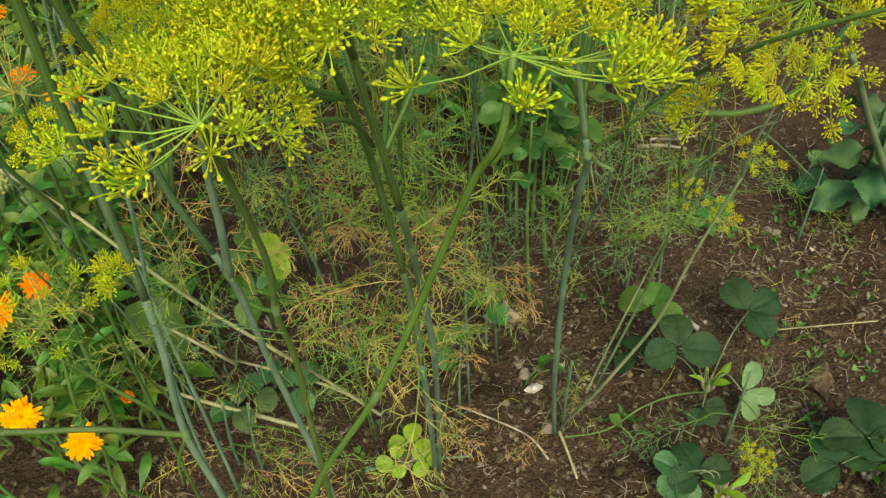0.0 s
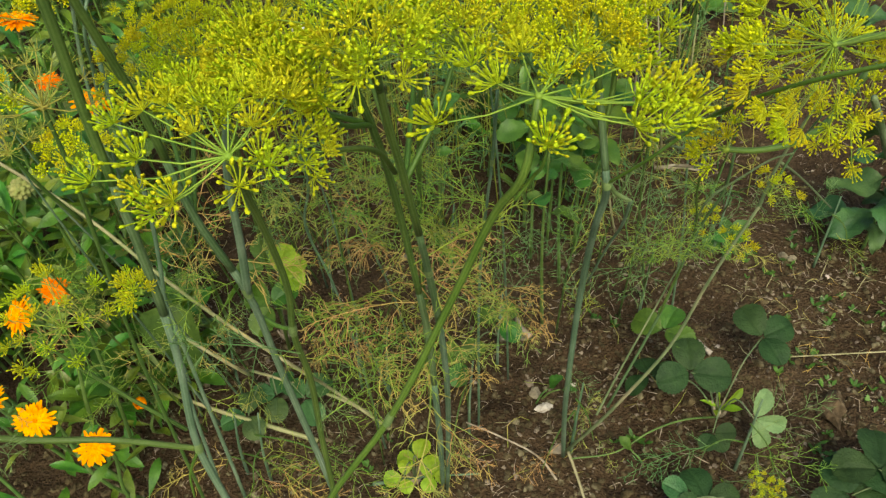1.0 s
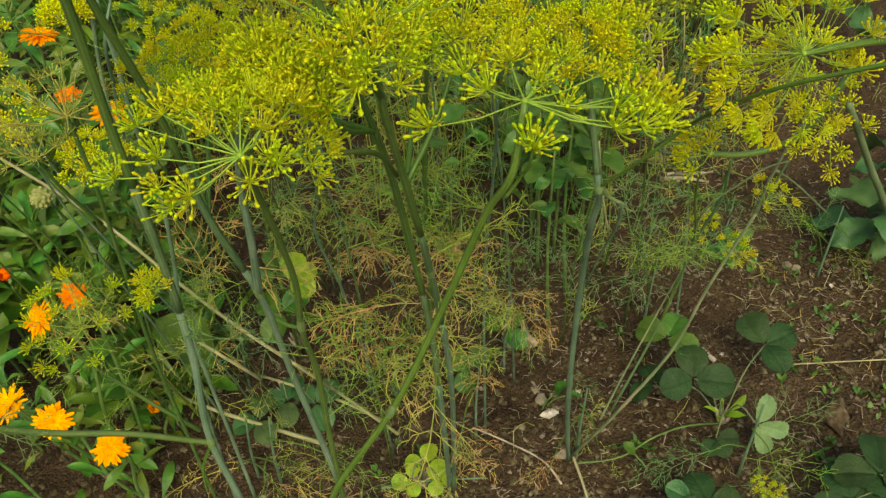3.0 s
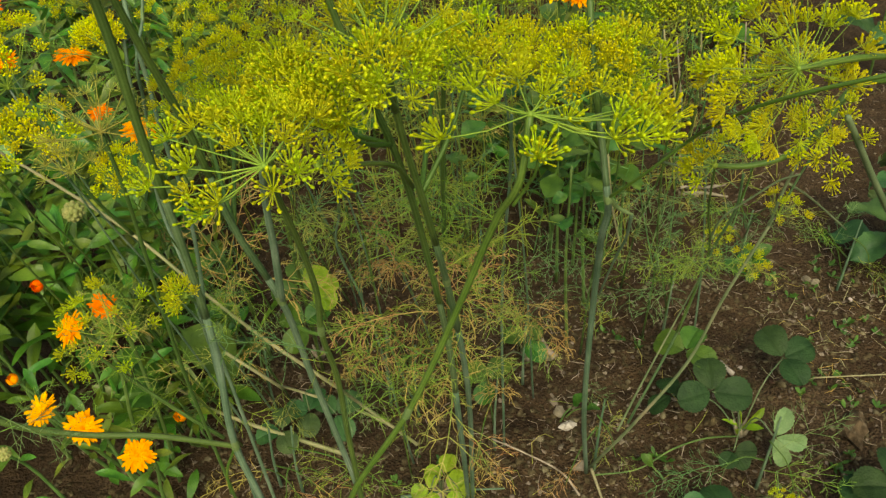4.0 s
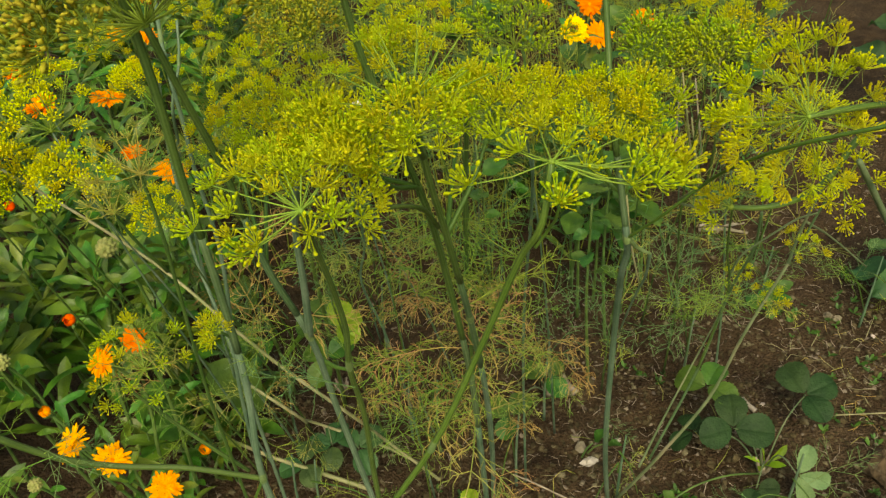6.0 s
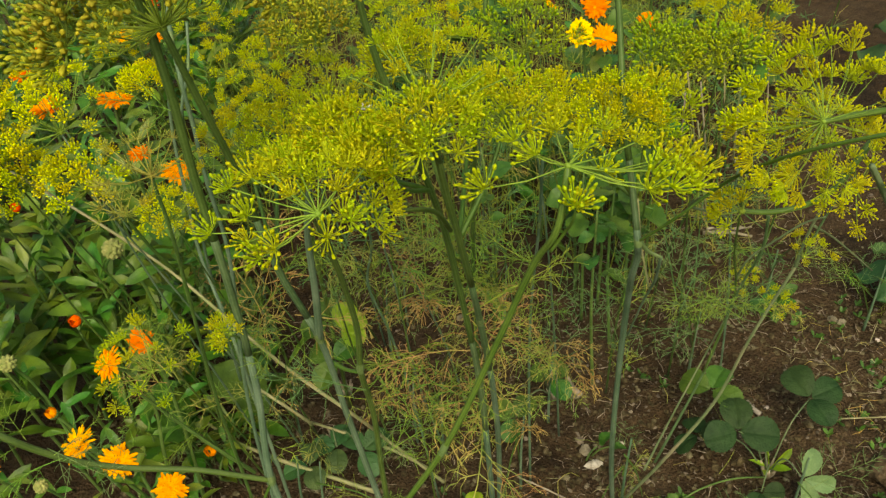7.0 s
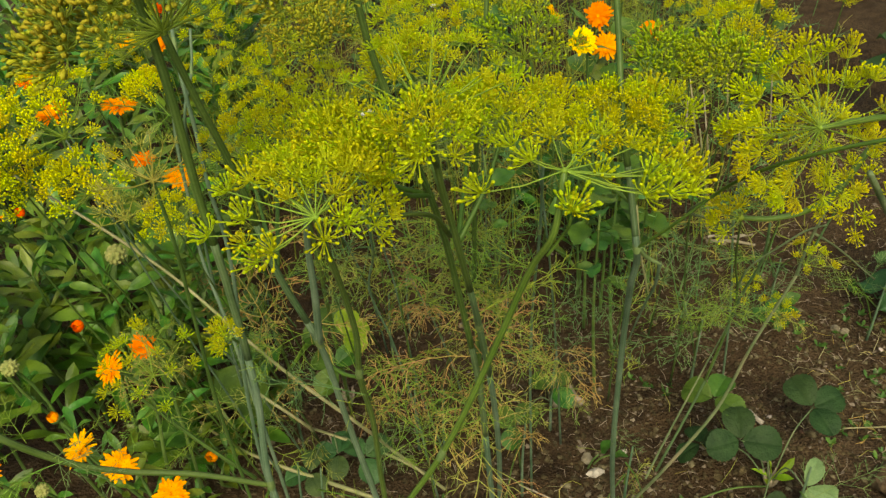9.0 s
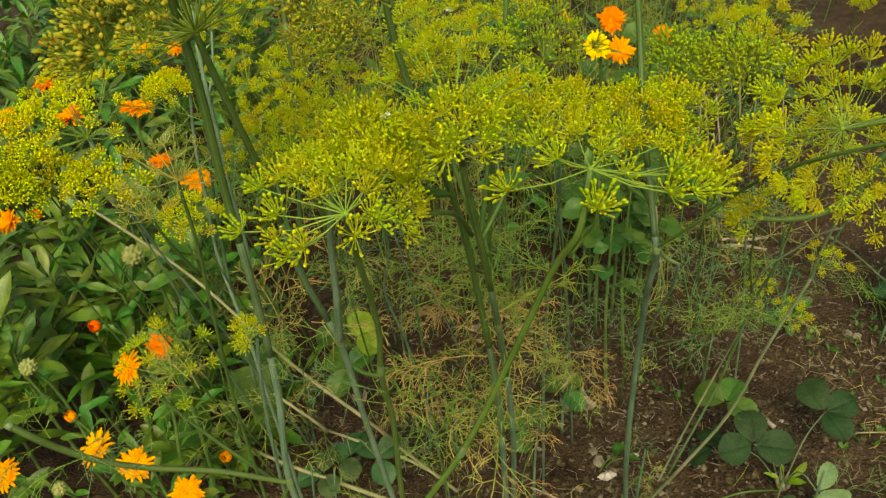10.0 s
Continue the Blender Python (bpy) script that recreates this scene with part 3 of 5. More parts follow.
def marigold(top, kind="orange", facing=(0, -0.35, 0.9), seed=0, size=1.0, leaves=14, foot=None, reach=1.0):
    """A pot marigold plant: a leaning stem, oblong leaves all up it, and what stands at its top."""
    rng = random.Random(seed * 7 + 1)
    top = Vector(top)
    foot = Vector(foot) if foot else Vector((top.x + rng.uniform(-0.06, 0.06), top.y + rng.uniform(0.0, 0.10), 0))
    plant = thing("pot_marigold", foot, MARI_LABELS[kind], "marigold", "pot marigolds in the bed")
    n = Vector(facing).normalized()
    low = top - n * 0.010 * size
    pts = [low, low - n * 0.035 - Vector((0, 0, 0.015)), low.lerp(foot, 0.5) + Vector((rng.uniform(-0.02, 0.02), rng.uniform(-0.02, 0.02), 0)), foot - Vector((0, 0, 0.01))]
    part("stem", stem_mesh(pts, 0.0017, 0.0032, MARI_STEM, 4, 6), plant)
    line = curve(pts, 8)
    for i in range(leaves):
        t = (0.03 + 0.72 * ((i + rng.random()) / leaves) ** 1.25) if not kind else 0.16 + 0.80 * (i + rng.random()) / leaves
        p = line[min(len(line) - 1, int(t * (len(line) - 1)))]
        a = i * 2.39996 + rng.uniform(-0.4, 0.4)
        way = (math.cos(a), math.sin(a), rng.uniform(0.1, 1.0) + (0.5 if t < 0.12 else 0.0))
        part("leaf", rng.choice(MARI_LEAVES), plant, aim_x(p, way, rng.uniform(-0.4, 0.4), reach * ((0.55 if kind else 0.70) + 0.4 * t) * rng.uniform(0.8, 1.2)))
    if kind == "seed":
        part("seed_head", SEED_HEAD, plant, aim(top, n, rng.uniform(0, 6), size), "pale green curled seed head")
    elif kind:
        head = part("flower", DISCS[kind], plant, Matrix.Translation(top))
        head.matrix_basis = head.matrix_basis @ aim((0, 0, 0), n, 0, size)
        for nm, me in (("petals", rng.choice(PETALS[kind])), ("calyx", CALYX_MESH)):
            ob = new(nm, me)
            ob.parent = head
            if nm == "petals":
                ob.matrix_basis = Matrix.Rotation(rng.uniform(0, 6), 4, "Z")
    return plant


# ---------- strawberries and broad-leaved plants ----------
def leaflet_mesh(name, material, length, width, seed, teeth=11, fold=0.2, arch=0.15, broad=0.50):
    """A rounded, toothed leaflet along x, pleated along its side veins; broad: how far along it is widest."""
    rng = random.Random(seed)
    rows, n = [], teeth * 2
    power = math.log(0.5) / math.log(broad)
    bow, phase = rng.uniform(-0.06, 0.06), rng.uniform(0, 6.28)
    for i in range(n + 1):
        t = i / n
        w = width * 0.5 * max(0.035, math.sin(math.pi * t ** power) ** 0.52 if 0 < t < 1 else 0)
        line = []
        for q in (-1, -0.84, -0.6, -0.32, -0.06, 0, 0.06, 0.32, 0.6, 0.84, 1):
            e = abs(q)
            saw = (1.035 if i % 2 else 0.955) if e == 1 else 1
            vein = math.cos(2 * math.pi * (teeth * 0.5 * (t - 0.24 * e)))
            rib = -0.012 * width if e == 0 else 0.012 * width if e < 0.1 else vein * 0.013 * width * min(1, 3 * (1 - e) + 0.3)
            line.append((length * (t * 0.94 + 0.07 * e * math.sin(math.pi * t) + (0.02 if e == 1 and i % 2 else 0)), q * w * saw + bow * length * t * t,
                         arch * length * (t - t * t) * 1.5 + fold * e * w - 0.10 * length * t * t + rib + 0.025 * width * e * math.sin(5 * t + phase + q)))
        rows.append(line)
    s = Shape()
    s.sheet(rows)
    return s.mesh(name, material)


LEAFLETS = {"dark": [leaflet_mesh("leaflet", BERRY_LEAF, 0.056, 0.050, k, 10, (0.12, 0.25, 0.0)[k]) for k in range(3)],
            "pale": [leaflet_mesh("leaflet", BERRY_PALE, 0.062, 0.036, 5 + k, 7, 0.35, 0.15, 0.54) for k in range(2)],
            "green": [leaflet_mesh("leaflet", WEED_LEAF, 0.056, 0.048, 8 + k, 9, 0.2) for k in range(2)],
            "dull": [leaflet_mesh("leaflet", PEPPER_LEAF, 0.056, 0.048, 18 + k, 9, 0.2) for k in range(2)],
            "bright": [leaflet_mesh("leaflet", WEED_BRIGHT, 0.056, 0.050, 12 + k, 7, 0.15) for k in range(2)]}


YOUNG = [blade_mesh("young_leaf", WEED_BRIGHT, 0.046, 0.012, 70 + k, 0.5, (0.35, 0.1)[k], 0.55, 0.2, 0.10) for k in range(2)]


def strawberry(label, crown, leaves, category="strawberry"):
    """leaves: (centre, heading in degrees, size, tone, normal) of each three-part leaf."""
    crown = Vector(crown)
    plant = thing("strawberry_plant", crown, label, category)
    s = Shape()
    for i in range(7):
        a = i * 0.9
        s.tube([crown + Vector((0, 0, -0.005)), crown + Vector((0.008 * math.cos(a), 0.008 * math.sin(a), 0.012)), crown + Vector((0.014 * math.cos(a), 0.014 * math.sin(a), 0.03))], [0.005, 0.004, 0.001], 5)
    part("crown", s.mesh("crown", TWIG), plant)
    if category == "strawberry":
        for i in range(5):
            a = i * 1.3 + crown.x * 9
            part("young_leaf", YOUNG[i % 2], plant, aim_x(crown + Vector((0, 0, 0.015)), (math.cos(a), math.sin(a), 0.55 + 0.25 * (i % 3)), 0.3 * i, 0.75 + 0.12 * i))
    for k, (centre, heading, size, tone, normal, *rest) in enumerate(leaves):
        spread = rest[0] if rest else 100
        rng = random.Random(k + int(abs(crown.x) * 1000))
        centre = Vector(centre)
        mid = (centre + crown) / 2 + Vector((0, 0, 0.04))
        st = Shape()
        line, radii = ribbed([crown, mid, centre], 0.0014, 0.0010)
        st.tube([p - centre for p in line], radii, 6)
        stalk = part("leaf_stalk", st.mesh("leaf_stalk", STEM_PALE), plant, Matrix.Translation(centre))
        frame_m = Vector(normal).normalized().to_track_quat("Z", "Y").to_matrix().to_4x4()
        for turn in (-spread, 0, spread):
            ob = new("leaflet", rng.choice(LEAFLETS[tone]))
            ob.parent = stalk
            ob.matrix_basis = frame_m @ Matrix.Rotation(radians(heading + turn + rng.uniform(-8, 8)), 4, "Z") @ Matrix.Rotation(rng.uniform(-0.2, 0.15), 4, "Y") @ Matrix.Rotation(rng.uniform(-0.2, 0.2), 4, "X") @ Matrix.Translation((0.003, 0, 0)) @ Matrix.Scale(0.98 * size * rng.uniform(0.90, 1.08), 4)
    return plant


BROAD = {"pepper": [blade_mesh("broad_leaf", PEPPER_LEAF, 0.11, 0.055, 30 + k, 0.3, (0.1, -0.3, 0.35)[k], 0.42, 0.14, 0.24, 0.05, rows=16, cols=7) for k in range(3)],
         "green": [blade_mesh("broad_leaf", WEED_LEAF, 0.09, 0.055, 40 + k, 0.2, (0.2, -0.1, 0.4)[k], 0.45, 0.18, 0.08, 0.05, 12, 7) for k in range(3)],
         "bright": [blade_mesh("broad_leaf", WEED_BRIGHT, 0.08, 0.055, 50 + k, 0.15, (0.2, 0.0)[k], 0.5, 0.2, 0.12, 0.08, 14, 7) for k in range(2)]}


def leafy(name, label, category, foot, height, count, tone, seed, size=1.0, droop=0.0, lean=(0, 0), group="", lowest=0.15):
    """A low plant with broad leaves on stalks round a stem."""
    rng = random.Random(seed)
    foot = Vector(foot)
    plant = thing(name, foot, label, category, group)
    top = foot + Vector((lean[0], lean[1], height))
    pts = [foot - Vector((0, 0, 0.01)), foot.lerp(top, 0.5) + Vector((rng.uniform(-0.01, 0.01), 0, 0)), top]
    part("stem", stem_mesh(pts, 0.0035, 0.0018, MARI_STEM, 4, 6), plant)
    for i in range(count):
        t = lowest + (1 - lowest) * (i + 0.5) / count
        a = i * 2.39996 + rng.uniform(-0.4, 0.4)
        way = Vector((math.cos(a), math.sin(a), rng.uniform(0.0, 0.6) - droop))
        part("leaf", rng.choice(BROAD[tone]), plant, aim_x(foot.lerp(top, t), way, rng.uniform(-0.5, 0.5), size * rng.uniform(0.6, 1.15)))
    return plant


def one_leaf(name, label, category, at, way, size, tone, seed):
    """A single stalked leaf that rises from the soil, its blade starting at at."""
    rng = random.Random(seed)
    at, way = Vector(at), Vector(way).normalized()
    foot = Vector((at.x - way.x * 0.03, at.y - way.y * 0.03, 0))
    plant = thing(name, foot, label, category)
    part("leaf_stalk", stem_mesh([foot - Vector((0, 0, 0.006)), (foot + at) / 2 + Vector((0, 0, at.z * 0.12)), at], 0.0018, 0.0013, MARI_STEM, 4, 5), plant)
    part("blade", rng.choice(BROAD[tone]), plant, aim_x(at, way, rng.uniform(-0.2, 0.2), size))
    return plant


def lying_stalk(label, pts, r0, r1, material, name="dry_stalk", category="stalk"):
    pts = [Vector(p) for p in pts]
    low = min(pts, key=lambda p: p.z)
    s = Shape()
    line, radii = ribbed(pts, r0, r1, 6)
    s.tube([p - low for p in line], radii, 7)
    ob = new(name, s.mesh(name, material))
    ob.location = low
    return tagged(ob, label, category)


# ---------- ground ----------
def lattice(x, y, cell, seed):
    """Smooth value noise on a lattice, for arrays."""
    rng = np.random.RandomState(seed)
    table = rng.rand(256, 256)
    u, v = x / cell, y / cell
    i, j = np.floor(u).astype(int), np.floor(v).astype(int)
    fu, fv = u - i, v - j
    fu, fv = fu * fu * (3 - 2 * fu), fv * fv * (3 - 2 * fv)
    g = lambda a, b: table[a % 256, b % 256]
    return (g(i, j) * (1 - fu) + g(i + 1, j) * fu) * (1 - fv) + (g(i, j + 1) * (1 - fu) + g(i + 1, j + 1) * fu) * fv


def ground_height(x, y):
    h = (lattice(x, y, 0.30, 1) - 0.5) * 0.030 + (lattice(x, y, 0.07, 2) - 0.5) * 0.016
    h = h + np.maximum(0, lattice(x, y, 0.026, 3) - 0.45) * 0.016 + (lattice(x, y, 0.011, 4) - 0.5) * 0.005
    return h - 0.006


def build_ground():
    def axis(lo, hi, step):
        mid = np.arange(lo, hi, step)
        out = step * 1.22 ** np.arange(1, 46)
        run = np.cumsum(out)
        run = run[run < 60]
        return np.concatenate([(lo - run)[::-1], mid, mid[-1] + run])
    xs, ys = axis(-1.2, 1.2, 0.012), axis(0.40, 2.4, 0.012)
    gx, gy = np.meshgrid(xs, ys)
    gz = ground_height(gx, gy)
    far = np.hypot(gx, gy - 1.5)
    gz = np.where(far > 6, gz * 0.3, gz)
    verts = np.stack([gx.ravel(), gy.ravel(), gz.ravel()], 1)
    w, h = len(xs), len(ys)
    a = (np.arange(h - 1)[:, None] * w + np.arange(w - 1)[None]).ravel()
    quads = np.stack([a, a + 1, a + w + 1, a + w], 1)
    me = bpy.data.meshes.new("ground")
    me.vertices.add(len(verts))
    me.vertices.foreach_set("co", verts.ravel())
    me.loops.add(quads.size)
    me.loops.foreach_set("vertex_index", quads.ravel())
    me.polygons.add(len(quads))
    me.polygons.foreach_set("loop_start", np.arange(0, quads.size, 4))
    me.polygons.foreach_set("use_smooth", np.ones(len(quads), dtype=bool))
    me.update()
    me.validate()
    me.materials.append(SOIL)
    return tagged(new("ground", me), "dark brown crumbly garden soil with fine stones", "soil", kind="structure")


def lumps(name, spots, material, label, category, seed):
    """Many small rough lumps in one mesh: spots of x, y, size."""
    rng = np.random.RandomState(seed)
    g = (1 + 5 ** 0.5) / 2
    ico = np.array([(-1, g, 0), (1, g, 0), (-1, -g, 0), (1, -g, 0), (0, -1, g), (0, 1, g), (0, -1, -g), (0, 1, -g), (g, 0, -1), (g, 0, 1), (-g, 0, -1), (-g, 0, 1)]) / 1.902
    tri = np.array([(0, 11, 5), (0, 5, 1), (0, 1, 7), (0, 7, 10), (0, 10, 11), (1, 5, 9), (5, 11, 4), (11, 10, 2), (10, 7, 6), (7, 1, 8),
                    (3, 9, 4), (3, 4, 2), (3, 2, 6), (3, 6, 8), (3, 8, 9), (4, 9, 5), (2, 4, 11), (6, 2, 10), (8, 6, 7), (9, 8, 1)])
    n = len(spots)
    v = ico[None] * rng.uniform(0.65, 1.25, (n, 12, 1)) * np.array([1, 0.8, 0.6]) * rng.uniform(0.7, 1.3, (n, 1, 3))
    a = rng.uniform(0, 6.28, n)
    c, s = np.cos(a)[:, None], np.sin(a)[:, None]
    v = np.stack([v[..., 0] * c - v[..., 1] * s, v[..., 0] * s + v[..., 1] * c, v[..., 2]], 2) * spots[:, 2][:, None, None]
    v[..., 0] += spots[:, 0][:, None]
    v[..., 1] += spots[:, 1][:, None]
    v[..., 2] += (ground_height(spots[:, 0], spots[:, 1]) + spots[:, 2] * 0.15)[:, None]
    f = (tri[None] + 12 * np.arange(n)[:, None, None]).reshape(-1, 3)
    me = bpy.data.meshes.new(name)
    me.from_pydata(v.reshape(-1, 3).tolist(), [], f.tolist())
    me.materials.append(material)
    return tagged(new(name, me), label, category, kind="stuff")


def stone(at, size, material, seed, label):
    rng = random.Random(seed)
    bm = bmesh.new()
    bmesh.ops.create_icosphere(bm, subdivisions=2, radius=1)
    s = Vector((rng.uniform(0.8, 1.2), rng.uniform(0.6, 0.9), rng.uniform(0.45, 0.65)))
    for v in bm.verts:
        k = 1 + 0.75 * noise.noise(v.co * 1.3 + Vector((seed * 3.7, 0, 0))) + 0.25 * noise.noise(v.co * 3.5 + Vector((0, seed, 0)))
        v.co = Vector((v.co.x * s.x, v.co.y * s.y, v.co.z * s.z)) * k * size
    me = bpy.data.meshes.new("stone")
    bm.to_mesh(me)
    bm.free()
    me.materials.append(material)
    ob = new("stone", me)
    ob.matrix_world = pose(at[0], at[1], ground_height(np.array([at[0]]), np.array([at[1]]))[0] + size * 0.2, 0, 0, rng.uniform(0, 360))
    return tagged(ob, label, "stone")


def litter(name, label, category, material, count, box, size, seed, stand=0.0):
    """Many thin bits (dry threads, small blades) strewn over the soil in one mesh."""
    rng = random.Random(seed)
    s = Shape()
    for _ in range(count):
        x, y = rng.uniform(box[0], box[1]), box[2] + (box[3] - box[2]) * rng.random() ** 1.3
        z = float(ground_height(np.array([x]), np.array([y]))[0]) + 0.002
        a, l = rng.uniform(0, 6.28), size * rng.uniform(0.4, 1.4)
        d = Vector((math.cos(a), math.sin(a), stand * rng.uniform(0.2, 1.2)))
        p = Vector((x, y, z))
        bend = Vector((rng.uniform(-0.3, 0.3), rng.uniform(-0.3, 0.3), 0.12)) * l
        w = rng.uniform(0.0003, 0.0008)
        s.tube([p, p + d * l * 0.5 + bend, p + d * l], [w, w, w * 0.5], 3, 0, False)
    return tagged(new(name, s.mesh(name, material)), label, category, kind="stuff")


def tiny_weeds(name, label, material, spots, seed):
    """Patches of tiny ground weeds: small leaves in little rosettes, in one mesh."""
    rng = random.Random(seed)
    s = Shape()
    for (cx, cy, reach, count) in spots:
        for _ in range(count):
            x, y = rng.gauss(cx, reach), rng.gauss(cy, reach)
            z = float(ground_height(np.array([x]), np.array([y]))[0])
            for k in range(rng.randint(3, 6)):
                a = rng.uniform(0, 6.28)
                l = rng.uniform(0.006, 0.016)
                d, c = Vector((math.cos(a), math.sin(a), rng.uniform(0.3, 1.2))).normalized(), Vector((-math.sin(a), math.cos(a), 0))
                p = Vector((x, y, z + 0.001))
                s.sheet([[p - c * 0.0006, p + c * 0.0006], [p + d * l * 0.5 - c * l * 0.22, p + d * l * 0.5 + c * l * 0.22], [p + d * l * 0.85 - c * l * 0.16, p + d * l * 0.85 + c * l * 0.16], [p + d * l - c * 0.0004, p + d * l + c * 0.0004]])
    return tagged(new(name, s.mesh(name, material)), label, "weeds", kind="stuff")

# ---------- the bed: ground, crumbs, stones ----------
build_ground()
_rng = np.random.RandomState(8)
_n = 13000
_spots = np.stack([_rng.uniform(-0.7, 0.95, _n), 0.45 + 1.5 * _rng.rand(_n) ** 1.4, 0.0013 + 0.0066 * _rng.rand(_n) ** 2.4], 1)
_spots[::2, :2] = np.stack([_rng.uniform(-0.12, 0.80, len(_spots[::2])), _rng.uniform(0.58, 1.25, len(_spots[::2]))], 1)
_spots[::5, :2] = np.stack([_rng.uniform(-0.85, -0.12, len(_spots[::5])), _rng.uniform(0.50, 0.95, len(_spots[::5]))], 1)
lumps("soil_crumbs", _spots, CLOD, "loose brown soil crumbs and clods", "soil", 3)
_n = 3600
_spots = np.stack([_rng.uniform(-0.6, 0.95, _n), 0.45 + 1.6 * _rng.rand(_n) ** 1.3, 0.0011 + 0.0038 * _rng.rand(_n) ** 3], 1)
_spots[::2, :2] = np.stack([_rng.uniform(-0.12, 0.80, len(_spots[::2])), _rng.uniform(0.58, 1.25, len(_spots[::2]))], 1)
lumps("gravel", _spots, STONE, "small grey and tan stones in the soil", "gravel", 4)
litter("dry_litter", "dry straw-coloured plant threads strewn on the soil", "litter", STRAW, 260, (-0.6, 0.95, 0.5, 2.0), 0.026, 5)
litter("brown_litter", "brown withered plant threads strewn on the soil", "litter", TWIG, 2400, (-0.6, 0.95, 0.5, 2.0), 0.021, 6, 0.3)
litter("withered_grass", "thin tan withered grass tangled on the soil", "grass", DRY, 80, (0.40, 0.80, 0.93, 1.30), 0.030, 17, 0.7)
litter("rust_litter", "rust-brown withered dill threads on the soil", "litter", THREAD_RUST, 45, (0.42, 0.72, 0.92, 1.16), 0.026, 18, 0.3)
litter("grass_wisps", "thin green and yellow grass wisps on the soil", "grass", THREAD_YELLOW, 200, (-0.2, 0.95, 0.6, 2.2), 0.03, 7, 0.9)
tiny_weeds("ground_weeds", "tiny green weeds creeping over the soil", WEED_LEAF, [(*(0.484, 0.755, 0.000)[:2], 0.015, 12), (*(0.494, 0.932, 0.000)[:2], 0.03, 12), (*(0.606, 1.036, 0.000)[:2], 0.04, 14), (*(0.179, 0.765, 0.000)[:2], 0.012, 6),
           (*(0.447, 1.163, 0.000)[:2], 0.06, 16), (*(0.587, 1.227, 0.000)[:2], 0.06, 16), (*(0.106, 1.380, 0.000)[:2], 0.05, 30), (*(0.574, 0.864, 0.000)[:2], 0.02, 8), (*(0.153, 1.027, 0.000)[:2], 0.02, 8),
           (*(0.420, 1.782, 0.000)[:2], 0.12, 50), (*(-0.180, 0.692, 0.000)[:2], 0.03, 10)], 8)
for _k, (_at, _size, _mat) in enumerate([
        ((0.028, 0.883, 0.000), 0.008, STONE), ((0.036, 0.860, 0.000), 0.012, STONE), ((0.050, 0.828, 0.000), 0.010, CHALK), ((0.099, 0.877, 0.000), 0.007, CHALK),
        ((0.038, 0.784, 0.000), 0.006, STONE), ((0.528, 1.187, 0.000), 0.008, STONE), ((0.574, 1.127, 0.000), 0.005, CHALK), ((0.068, 0.746, 0.000), 0.012, STONE),
        ((0.197, 0.859, 0.000), 0.007, CHALK), ((-0.415, 0.751, 0.000), 0.010, STONE), ((0.509, 0.834, 0.000), 0.030, CLOD), ((-0.636, 1.185, 0.000), 0.011, STONE),
        ((0.353, 0.968, 0.000), 0.005, CHALK), ((0.087, 1.325, 0.000), 0.008, CHALK), ((0.137, 0.801, 0.000), 0.007, STONE), ((-0.210, 1.177, 0.000), 0.012, STONE),
        ((0.017, 0.989, 0.000), 0.012, STONE), ((0.395, 1.340, 0.000), 0.010, STONE), ((0.513, 1.198, 0.000), 0.010, STONE), ((0.401, 0.929, 0.000), 0.008, CLOD)]):
    stone(_at, _size, _mat, _k, "small pale stone lying on the soil" if _mat is CHALK else "small grey-brown stone lying on the soil" if _mat is STONE else "large clod of dark soil")
lying_stalk("short bleached wood chip lying on the soil", [(0.318, 0.969, 0.006), (0.324, 0.951, 0.009), (0.335, 0.940, 0.006)], 0.003, 0.005, CHALK, "wood_chip", "wood chip")
lying_stalk("flat brown bark chip lying on the soil", [(0.005, 1.012, 0.007), (0.014, 0.987, 0.009), (0.029, 0.969, 0.007)], 0.004, 0.007, TWIG, "bark_chip", "wood chip")
lying_stalk("short grey twig lying on the soil", [(-0.014, 1.017, 0.006), (-0.018, 0.991, 0.007), (-0.020, 0.965, 0.006)], 0.0016, 0.0022, TWIG, "twig", "twig")

# ---------- the large dill plants ----------
# tall stem with a side branch whose end is cut
S1 = [(-0.211, 0.330, 1.037), (-0.215, 0.339, 1.016), (-0.217, 0.344, 0.964), (-0.225, 0.353, 0.879), (-0.228, 0.358, 0.803), (-0.238, 0.367, 0.683), (-0.253, 0.367, 0.560), (-0.251, 0.371, 0.477)]
left_dill = dill("tall dill plant with a thick dark green stem and blue-green foot", S1, 0.0035, 0.0040, 4, STEM, STEM_BLUE, (6,))
add_branch(left_dill, [(-0.253, 0.367, 0.560), (-0.275, 0.361, 0.573), (-0.309, 0.353, 0.590), (-0.365, 0.339, 0.608), (-0.399, 0.329, 0.628), (-0.418, 0.323, 0.647), (-0.431, 0.317, 0.667), (-0.446, 0.315, 0.684)], 0.0024, 0.0032, STEM)
_s = Shape()
_s.tube([(-0.4445, 0.3152, 0.682), (-0.446, 0.315, 0.684), (-0.448, 0.3148, 0.687)], 0.0036, 8)
part("cut_end", _s.mesh("cut_end", NODE), left_dill, label="pale cut end of the branch")
add_branch(left_dill, [(-0.254, 0.367, 0.558), (-0.267, 0.362, 0.529), (-0.270, 0.358, 0.499)], 0.0016, 0.0008, STEM_LIGHT)
add_branch(left_dill, [(-0.236, 0.367, 0.736), (-0.236, 0.362, 0.743), (-0.238, 0.357, 0.752)], 0.0012, 0.001, STEM)
add_umbel(left_dill, (-0.239, 0.358, 0.751), 0.015, "bud", 11, (-0.2, -0.3, 0.6), 3, 0.6, 0.62)
dress(left_dill, [(-0.399, 0.329, 0.628), (-0.431, 0.317, 0.667)], ("green", "blue"), 6, 0.55, 71)

